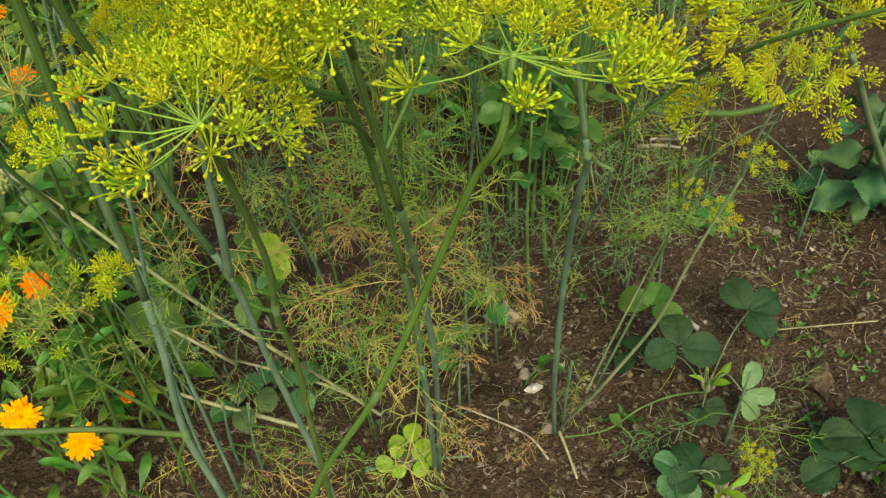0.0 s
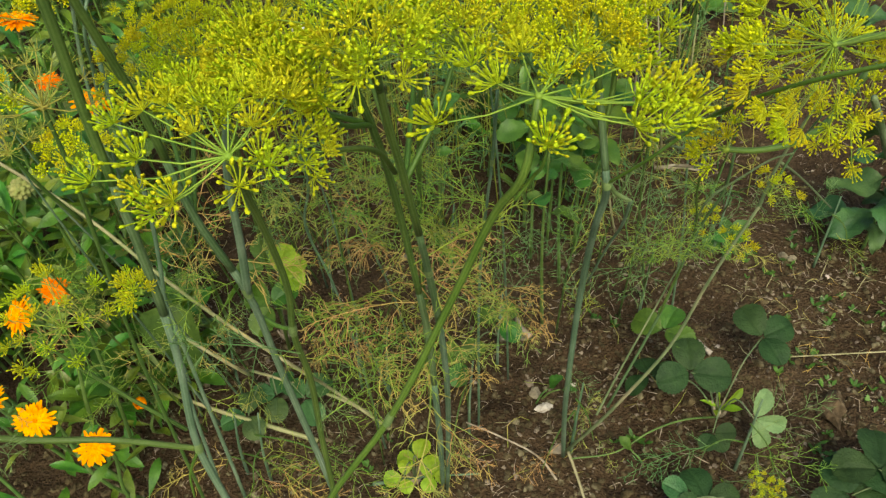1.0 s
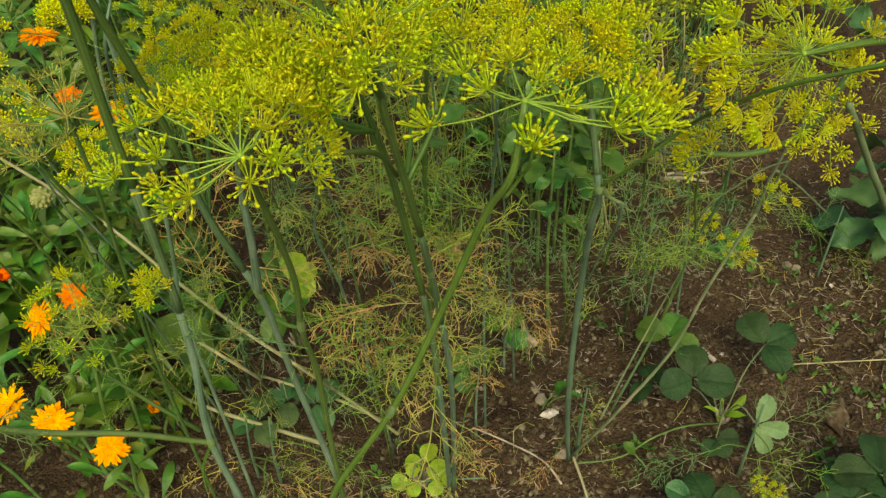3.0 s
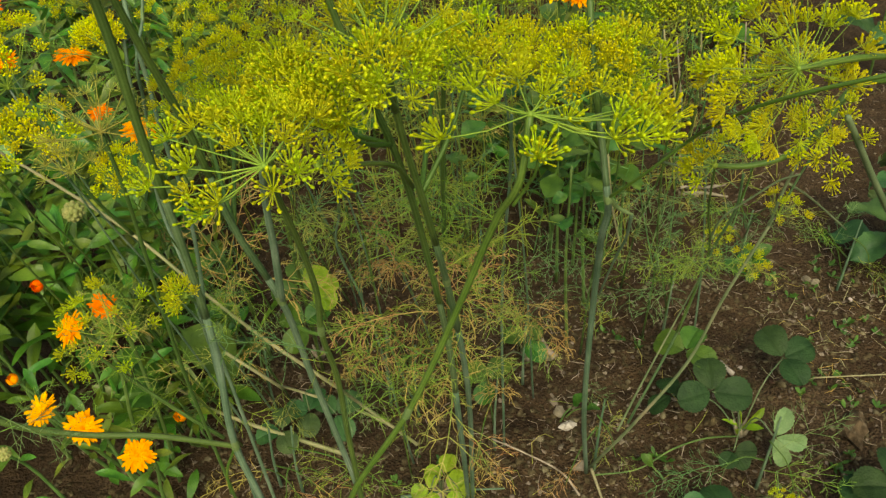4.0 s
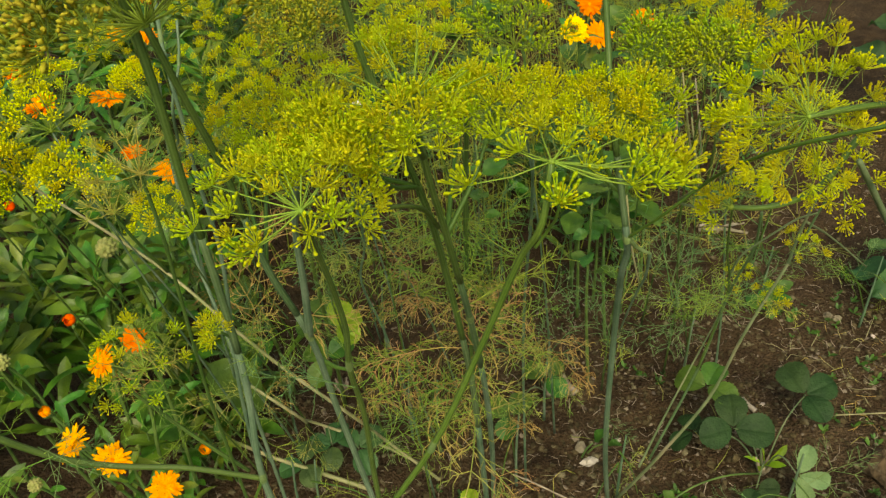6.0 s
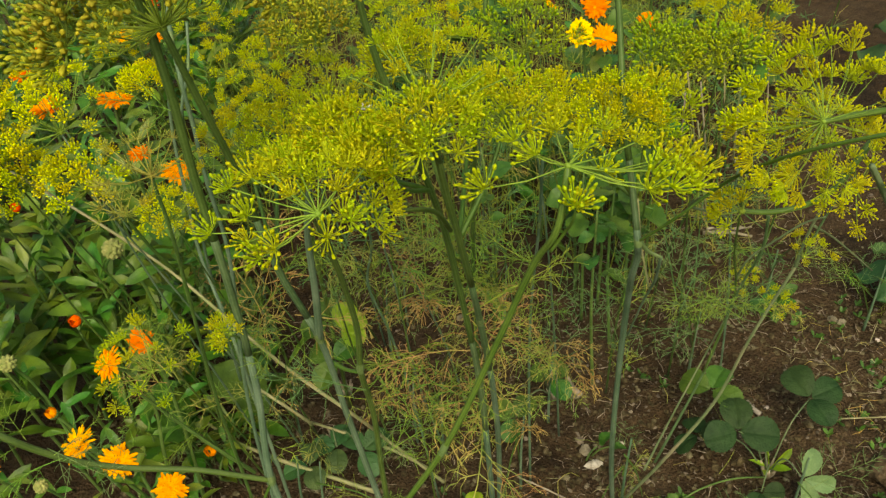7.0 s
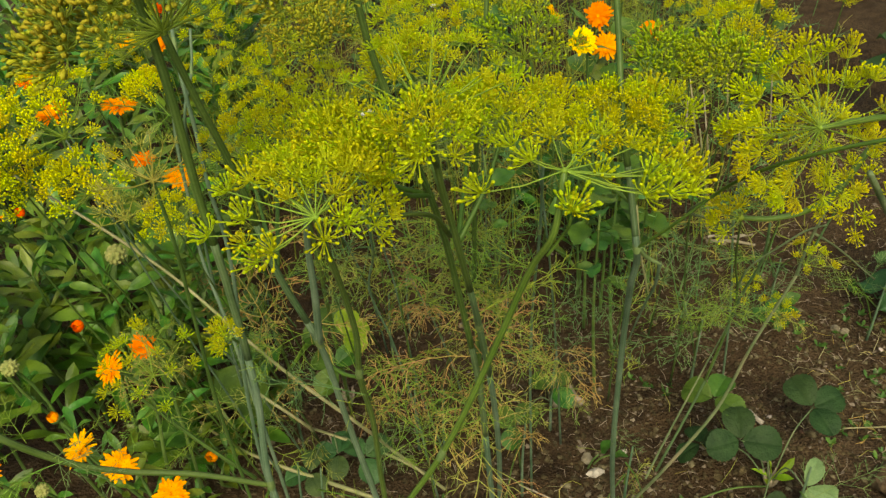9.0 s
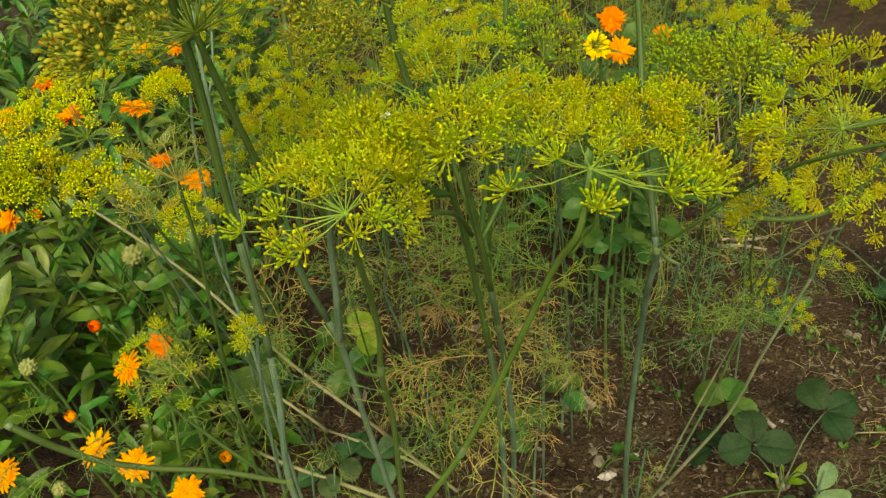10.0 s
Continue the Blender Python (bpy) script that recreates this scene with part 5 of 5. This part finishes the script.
low_foliage(RUST_TUFT, (-0.070, 0.778, 0.000), [(-0.059, 0.616, 0.371), (-0.088, 0.676, 0.092)], ("rust", "rust", "yellow"), 3, 0.8)
low_foliage(RUST_TUFT, (-0.319, 1.152, 0.000), [(-0.179, 0.726, 0.436), (-0.144, 0.733, 0.439)], ("yellow", "rust", "green"), 4, 0.8)
low_foliage(RUST_TUFT, (-0.589, 1.101, 0.000), [(-0.390, 0.721, 0.457), (-0.365, 0.737, 0.403), (-0.397, 0.683, 0.417)], ("rust", "rust", "green"), 5, 1.0)
low_foliage(GREEN_TUFT, (-0.257, 0.864, 0.000), [(-0.202, 0.624, 0.397), (-0.239, 0.633, 0.344), (-0.150, 0.610, 0.375)], ("green", "rust", "rust"), 6, 0.9)
low_foliage(GREEN_TUFT, (-0.340, 1.075, 0.000), [(-0.219, 0.708, 0.556), (-0.182, 0.723, 0.567), (-0.256, 0.701, 0.553)], ("green", "yellow"), 7, 1.0)
low_foliage(GREEN_TUFT, (-0.119, 1.139, 0.000), [(-0.090, 0.681, 0.578), (-0.137, 0.673, 0.576), (-0.132, 0.684, 0.519), (-0.108, 0.732, 0.568), (-0.070, 0.697, 0.525)], ("green", "yellow", "green"), 8, 1.0, 3)
low_foliage(BLUE_TUFT, (0.223, 1.029, 0.000), [(0.155, 0.796, 0.403), (0.191, 0.819, 0.422), (0.178, 0.774, 0.375)], ("blue", "blue", "green"), 9, 0.8, 3)
low_foliage(GREEN_TUFT, (0.379, 1.193, 0.000), [(0.199, 0.895, 0.435), (0.278, 0.926, 0.391), (0.311, 0.887, 0.413)], ("green", "blue"), 10, 0.7)
low_foliage(YELLOW_TUFT, (0.561, 1.164, 0.000), [(0.437, 1.079, 0.199), (0.474, 1.094, 0.210), (0.604, 1.153, 0.055)], ("green", "blue", "yellow"), 11, 0.7)
low_foliage(GREEN_TUFT, (-0.372, 0.676, 0.000), [(-0.377, 0.632, 0.055), (-0.315, 0.649, 0.092), (-0.231, 0.643, 0.092)], ("green", "green", "yellow"), 12, 0.75)
low_foliage(GREEN_TUFT, (-0.456, 0.834, 0.000), [(-0.313, 0.573, 0.490), (-0.348, 0.567, 0.421)], ("blue", "rust"), 13, 0.6)
low_foliage(RUST_TUFT, (-0.410, 0.684, 0.000), [(-0.437, 0.676, 0.028), (-0.359, 0.640, 0.028), (-0.328, 0.660, 0.028)], ("rust", "rust"), 14, 0.9)
low_foliage(YELLOW_TUFT, (0.090, 0.742, 0.000), [(0.122, 0.739, 0.037), (0.044, 0.687, 0.037), (0.095, 0.753, 0.073)], ("yellow", "rust"), 15, 0.5)
low_foliage(GREEN_TUFT, (0.335, 0.720, 0.000), [(0.274, 0.712, 0.055), (0.346, 0.718, 0.064), (0.375, 0.683, 0.046)], ("green", "blue"), 16, 0.9)

# ---------- pot marigolds ----------
for _k, (_top, _kind, _size, _facing) in enumerate([
        ((-0.620, 0.561, 0.339), "orange", 0.9, (-0.3, -0.2, 0.9)), ((-0.564, 0.548, 0.330), "orange", 0.9, (0.35, -0.75, 0.4)), ((-0.510, 0.548, 0.275), "orange", 0.88, (0.1, -0.6, 0.8)),
        ((-0.575, 0.621, 0.431), "orange", 0.88, (-0.35, -0.45, 0.75)), ((-0.541, 0.655, 0.440), "deep", 0.68, (0.2, -0.5, 0.6)), ((-0.722, 0.505, 0.348), "orange", 0.9, (-0.2, -0.4, 0.9)),
        ((-0.716, 0.768, 0.367), "bud", 0.85, (0.0, -0.8, 0.4)), ((-0.544, 0.710, 0.147), "bud", 0.9, (0.0, -0.7, 0.5)), ((-0.957, 0.963, 0.413), "deep", 0.85, (-0.2, -0.5, 0.6)),
        ((-0.919, 0.990, 0.413), "bud", 0.8, (0, -0.6, 0.5)), ((-0.659, 0.969, 0.623), "orange", 1.0, (0.15, 0.1, 1.0)), ((-0.795, 1.005, 0.587), "deep", 1.0, (-0.2, -0.2, 0.9)),
        ((-0.982, 1.085, 0.550), "orange", 0.9, (-0.3, -0.2, 0.9)), ((-0.968, 1.204, 0.550), "deep", 0.8, (0, -0.4, 0.8)), ((-0.626, 0.933, 0.550), "deep", 0.75, (0, -0.1, 1)),
        ((-0.548, 0.886, 0.550), "orange", 0.95, (0.3, -0.1, 0.9)), ((-0.996, 1.301, 0.550), "deep", 0.85, (0.1, -0.4, 0.8)), ((-0.834, 1.455, 0.504), "deep", 0.7, (0, -0.5, 0.7)),
        ((-0.921, 1.477, 0.504), "orange", 0.9, (0, -0.3, 0.9)), ((-0.660, 0.588, 0.367), "bud", 0.7, (-0.2, -0.3, 0.9)), ((-1.231, 1.624, 0.458), "orange", 0.9, (0, -0.3, 0.9)),
        ((-0.635, 0.799, 0.477), "seed", 1.2, (0, -0.5, 0.8)), ((-0.724, 0.625, 0.422), "seed", 0.95, (0, -0.4, 0.8)), ((-0.663, 0.516, 0.312), "seed", 0.75, (0, -0.4, 0.8)),
        ((-0.830, 0.747, 0.422), "seed", 0.9, (0, -0.4, 0.8))]):
    marigold(_top, _kind, _facing, 300 + _k, _size * 0.99, 7 if _top[1] < 0.75 else 13, None, 0.7 if _top[1] < 0.75 else 1.0)
for _k, (_top, _kind, _size, _facing) in enumerate([
        ((0.024, 1.244, 0.581), "yellow", 0.9, (-0.15, -0.75, 0.55)), ((0.061, 1.295, 0.545), "orange", 0.85, (0.3, -0.5, 0.7)), ((0.053, 1.495, 0.518), "deep", 0.95, (0.1, -0.7, 0.6)),
        ((0.152, 1.489, 0.483), "deep", 0.8, (0.3, -0.3, 0.8)), ((-0.029, 1.444, 0.551), "yellow", 0.7, (0.7, 0.0, 0.5))]):
    marigold(_top, _kind, _facing, 400 + _k, _size * 1.1, 10)
_g = random.Random(77)
for _k in range(132):
    # leafy plants without flowers fill the bed on the marigold side
    _y = 0.50 + 1.5 * _g.random() ** 1.2
    _x = -0.40 - 0.28 * (_y - 0.5) - _g.random() * (0.45 + 0.40 * _y)
    if _y < 0.78 and _x > -0.78:
        continue
    marigold((_x, _y, _g.uniform(0.26, 0.42) + 0.07 * _y), "", (0, 0, 1), 500 + _k, 1.0, 21, None, 1.08)

for _k, (_x, _y, _z) in enumerate([(-0.985, 0.985, 0.37), (-0.915, 0.915, 0.35), (-0.865, 1.010, 0.40), (-0.815, 0.925, 0.36), (-0.765, 1.020, 0.41), (-0.735, 0.900, 0.34), (-0.690, 0.985, 0.38),
                                   (-0.655, 0.905, 0.33), (-0.860, 0.835, 0.30), (-0.775, 0.825, 0.29), (-0.930, 0.800, 0.30)]):
    # a thick front row of leafy tops
    marigold((_x, _y, _z), "", (0, -0.2, 1), 860 + _k, 1.0, 15, None, 1.15)

for _k in range(9):
    # low leafy plants in the shade under the flowers
    _y = 0.70 + 0.20 * _g.random()
    _x = -0.50 - 0.34 * _g.random()
    marigold((_x, _y, _g.uniform(0.10, 0.19)), "", (0, 0, 1), 760 + _k, 1.0, 8, None, 1.15)

for _k in range(40):
    _y = 1.6 + 1.4 * _g.random()
    _x = -0.45 * _y - 0.1 - _g.random() * 0.55 * _y
    marigold((_x, _y, _g.uniform(0.3, 0.5)), "deep" if _k % 9 == 0 else "orange" if _k % 9 == 4 else "", (0, -0.3, 0.9), 640 + _k, 1.1, 12, None, 1.25)

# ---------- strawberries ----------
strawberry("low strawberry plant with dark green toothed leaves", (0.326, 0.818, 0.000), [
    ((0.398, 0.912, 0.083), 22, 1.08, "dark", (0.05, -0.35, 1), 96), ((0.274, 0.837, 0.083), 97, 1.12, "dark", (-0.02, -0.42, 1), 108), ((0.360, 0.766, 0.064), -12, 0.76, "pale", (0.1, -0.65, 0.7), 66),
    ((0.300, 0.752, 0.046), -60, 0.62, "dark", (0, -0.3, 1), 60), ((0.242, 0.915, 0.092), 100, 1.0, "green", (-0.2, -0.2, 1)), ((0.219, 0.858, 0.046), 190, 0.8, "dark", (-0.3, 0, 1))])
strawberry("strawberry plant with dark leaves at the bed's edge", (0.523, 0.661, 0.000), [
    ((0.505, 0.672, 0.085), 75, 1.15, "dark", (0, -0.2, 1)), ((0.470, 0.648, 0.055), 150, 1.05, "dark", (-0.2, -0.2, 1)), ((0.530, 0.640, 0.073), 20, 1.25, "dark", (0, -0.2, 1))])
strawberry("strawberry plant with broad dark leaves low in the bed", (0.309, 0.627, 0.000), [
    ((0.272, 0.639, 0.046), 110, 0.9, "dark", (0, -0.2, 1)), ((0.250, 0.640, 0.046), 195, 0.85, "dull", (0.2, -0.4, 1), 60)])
lying_stalk("long thin strawberry runner on the soil", [(0.088, 0.722, 0.011), (0.157, 0.732, 0.018), (0.210, 0.763, 0.028), (0.271, 0.795, 0.018), (0.322, 0.809, 0.007)], 0.0013, 0.0016, MARI_STEM, "strawberry_runner", "runner")
lying_stalk("thin pale runner lying across the soil", [(0.464, 0.932, 0.011), (0.528, 0.935, 0.015), (0.633, 0.948, 0.011)], 0.0012, 0.0012, DRY, "strawberry_runner", "runner")

# ---------- broad-leaved plants ----------
strawberry("plant with large bright green toothed leaves", (-0.404, 0.961, 0.000), [
    ((-0.372, 0.915, 0.215), 15, 0.82, "bright", (0.1, -0.35, 1.0), 58), ((-0.380, 0.874, 0.183), 160, 1.0, "green", (-0.1, -0.4, 0.8)), ((-0.409, 0.962, 0.183), 110, 1.0, "green", (0, -0.3, 1))], "broad-leaved weed")
strawberry("low plant with dull green leaves under the dill", (-0.400, 0.848, 0.000), [
    ((-0.381, 0.802, 0.046), 180, 0.9, "dull", (0, -0.2, 1)), ((-0.334, 0.798, 0.046), 20, 0.9, "dull", (0.1, -0.2, 1)), ((-0.419, 0.762, 0.046), 200, 0.8, "dull", (0, -0.2, 1))], "broad-leaved weed")
strawberry("young plant with yellow-green lobed leaves", (-0.148, 0.683, 0.000), [
    ((-0.141, 0.689, 0.046), 70, 0.6, "bright", (0, -0.3, 1)), ((-0.160, 0.660, 0.046), 190, 0.5, "bright", (0, -0.3, 1)), ((-0.118, 0.666, 0.046), -10, 0.5, "bright", (0, -0.3, 1))], "broad-leaved weed")
strawberry("small leafy weed under yellowing dill", (-0.019, 0.970, 0.000), [
    ((-0.024, 0.969, 0.046), 60, 0.8, "green", (0, -0.3, 1)), ((-0.083, 0.880, 0.046), 150, 0.9, "green", (0, -0.3, 1))], "broad-leaved weed")
one_leaf("weed_seedling", "small weed seedling with one rounded leaf", "weed", (0.055, 0.840, 0.028), (0.5, 0.1, 0.7), 0.42, "green", 1)
one_leaf("weed_seedling", "small weed seedling with one rounded leaf", "weed", (0.075, 0.840, 0.028), (0.9, -0.2, 0.3), 0.32, "green", 2)
one_leaf("weed_seedling", "small pale weed seedling", "weed", (0.182, 0.733, 0.018), (-0.6, 0.4, 0.6), 0.35, "green", 3)
for _k, (_at, _way, _size) in enumerate([((-0.545, 0.775, 0.285), (0.75, -0.25, -0.55), 1.45), ((-0.700, 0.790, 0.235), (0.8, 0.1, 0.35), 0.9), ((-0.560, 0.735, 0.150), (-0.5, -0.3, 0.5), 1.1), ((-0.640, 0.715, 0.170), (0.3, 0.2, 0.7), 1.2)]):
    one_leaf("broad_leaf", "single large smooth green leaf rising under the marigolds", "leaf", _at, _way, _size, "green", 31 + _k)
leafy("garden_plant", "garden plant with dark drooping leaves", "garden plant", (0.665, 1.215, 0.000), 0.25, 15, "pepper", 5, 1.05, 0.5)
leafy("garden_plant", "garden plant with dark drooping leaves", "garden plant", (0.765, 1.205, 0.000), 0.24, 13, "pepper", 6, 1.1, 0.45)
leafy("garden_plant", "garden plant with large dark leaves", "garden plant", (0.830, 1.950, 0.000), 0.46, 11, "pepper", 7, 1.45, 0.25)
for _k, (_at, _h) in enumerate([((0.017, 1.492, 0.000), 0.22), ((-0.076, 1.535, 0.000), 0.2), ((0.120, 1.538, 0.000), 0.22), ((0.237, 1.895, 0.000), 0.25), ((-0.188, 1.787, 0.000), 0.25),
                                ((0.074, 1.785, 0.000), 0.3)]):
    leafy("bush_weed", "leafy green plant between the dill stems", "broad-leaved weed", _at, _h * 1.2, 14, "green", 20 + _k, 0.95, 0.15)

for _k, (_at, _n, _size) in enumerate([((0.051, 1.013, 0.396), 7, 0.55), ((0.085, 1.121, 0.405), 7, 0.6), ((0.159, 1.253, 0.404), 10, 0.85), ((-0.141, 1.147, 0.424), 6, 0.6), ((0.032, 1.187, 0.352), 7, 0.7), ((0.065, 1.235, 0.310), 8, 0.95), ((0.118, 1.200, 0.300), 8, 0.85)]):
    leafy("bush_weed", "leafy green plant between the dill stems", "broad-leaved weed", (_at[0], _at[1], 0), _at[2], _n, "green", 90 + _k, _size, 0.25, lowest=0.62)
leafy("bush_weed", "small pale green weed between thin stems", "broad-leaved weed", (0.395, 1.180, 0.000), 0.07, 9, "green", 27, 0.5, 0.0)
lying_stalk("short dry brown stick caught between stems", [(0.298, 1.448, 0.011), (0.348, 1.449, 0.013), (0.401, 1.440, 0.009)], 0.005, 0.003, TWIG, "twig", "twig")
for _at in ((-0.201, 0.686, 0.756), (-0.187, 1.070, 0.717)):
    _at = Vector(_at)
    _w = thing("white_flower", (_at.x, _at.y + 0.03, 0), "small white flower on a thin stalk", "flower")
    part("stem", stem_mesh([_at, (_at.x, _at.y + 0.015, _at.z * 0.5), (_at.x, _at.y + 0.03, -0.01)], 0.0008, 0.0013, STEM_LIGHT, 4, 5), _w)
    _s = Shape()
    for _j in range(5):
        _d = Vector((math.cos(_j * 1.2566), math.sin(_j * 1.2566), 0.5)).normalized()
        _s.ball(_at + _d * 0.004, _d, 0.0026, 0.0042, 0, 6)
    part("blossom", _s.mesh("blossom", WHITE), _w, label="white petals")

for _k, _pts in enumerate([
        [(0.203, 1.260, 0.499), (0.218, 1.264, 0.415), (0.311, 1.781, 0.000)],
        [(0.232, 1.293, 0.461), (0.246, 1.297, 0.376), (0.342, 1.741, 0.000)],
        [(0.298, 1.455, 0.422), (0.310, 1.461, 0.327), (0.391, 1.831, 0.000)],
        [(0.193, 1.193, 0.493), (0.195, 1.201, 0.417), (0.280, 1.718, 0.000)],
        [(0.309, 1.337, 0.425), (0.313, 1.345, 0.347), (0.420, 1.765, 0.000)],
        [(0.403, 1.545, 0.363), (0.415, 1.555, 0.273), (0.494, 1.855, 0.000)],
        [(0.192, 1.041, 0.529), (0.205, 1.042, 0.457), (0.310, 1.575, 0.000)],
        ]):
    lying_stalk("upright dry grey-brown stalk in the bed", _pts, 0.0012, 0.0022, TWIG if _k % 2 else STRAW, "dry_stalk", "stalk")

# ---------- far part of the bed ----------
_g = random.Random(5)
for _k in range(52):
    _y = _g.uniform(1.45, 3.4)
    _x = _g.uniform(-0.72 * _y - 0.2, 0.30 * _y)
    _hub = Vector((_x, _y, _g.uniform(0.45, 0.75)))
    tall_dill(FLOWERING if _k % 2 else BUDDING, _hub, _g.uniform(0.045, 0.065), "far_open" if _k % 2 else "far", 700 + _k, (0, 0.05), 20, 1.15, (0, -0.2, 0.9), 0.0032, 5, ("green", "blue", "yellow"))
for _k in range(22):
    _y = _g.uniform(1.6, 3.2)
    _x = _g.uniform(-0.5 * _y - 0.3, 0.25 * _y)
    leafy("bush_weed", "leafy green plant between the dill stems", "broad-leaved weed", (_x, _y, 0), _g.uniform(0.15, 0.3), 10, "green", 60 + _k, 1.2, 0.1)


def foliage_drift(name, label, material, count, corners, height, seed):
    """Uncounted fine dill foliage behind: upright wisps with forking needles, in one mesh. corners: nearest y, farthest y, and the
    left and right border as shares of y."""
    rng = random.Random(seed)
    s = Shape()
    for _ in range(count):
        y = corners[0] + (corners[1] - corners[0]) * rng.random()
        x = rng.uniform(corners[2] * y - 0.05, corners[3] * y)
        h = rng.uniform(*height)
        foot, top = Vector((x, y, 0)), Vector((x + rng.uniform(-0.06, 0.06), y + rng.uniform(-0.06, 0.06), h))
        s.tube([foot, foot.lerp(top, 0.5) + Vector((rng.uniform(-0.02, 0.02), 0, 0)), top], [0.0016, 0.0013, 0.0008], 3, 0, False)
        for i in range(rng.randint(4, 7)):
            p = foot.lerp(top, rng.uniform(0.35, 1.0))
            a = rng.uniform(0, 6.28)
            d = Vector((math.cos(a), math.sin(a), rng.uniform(0.0, 0.9))).normalized()
            reach = rng.uniform(0.04, 0.09)
            s.tube([p, p + d * reach], [0.0009, 0.0006], 3, 0, False)
            for j in range(5):
                q = p + d * reach * rng.uniform(0.35, 1.0)
                e = q + (d + Vector((rng.uniform(-1, 1), rng.uniform(-1, 1), rng.uniform(-0.6, 0.8)))).normalized() * reach * rng.uniform(0.3, 0.6)
                s.tube([q, e], [0.0007, 0.0005], 3, 0, False)
    return tagged(new(name, s.mesh(name, material)), label, "dill foliage", kind="stuff")


foliage_drift("green_dill_foliage", "dense fine green dill foliage behind the flowering plants", THREAD, 300, (1.25, 3.0, -0.52, 0.20), (0.16, 0.52), 31)
foliage_drift("blue_dill_foliage", "fine blue-green dill foliage between the stems behind", THREAD_BLUE, 160, (1.20, 2.8, -0.48, 0.30), (0.12, 0.42), 32)
foliage_drift("yellowing_dill_foliage", "fine yellowing dill foliage low behind the stems", THREAD_YELLOW, 60, (1.30, 2.4, -0.40, 0.36), (0.06, 0.24), 33)
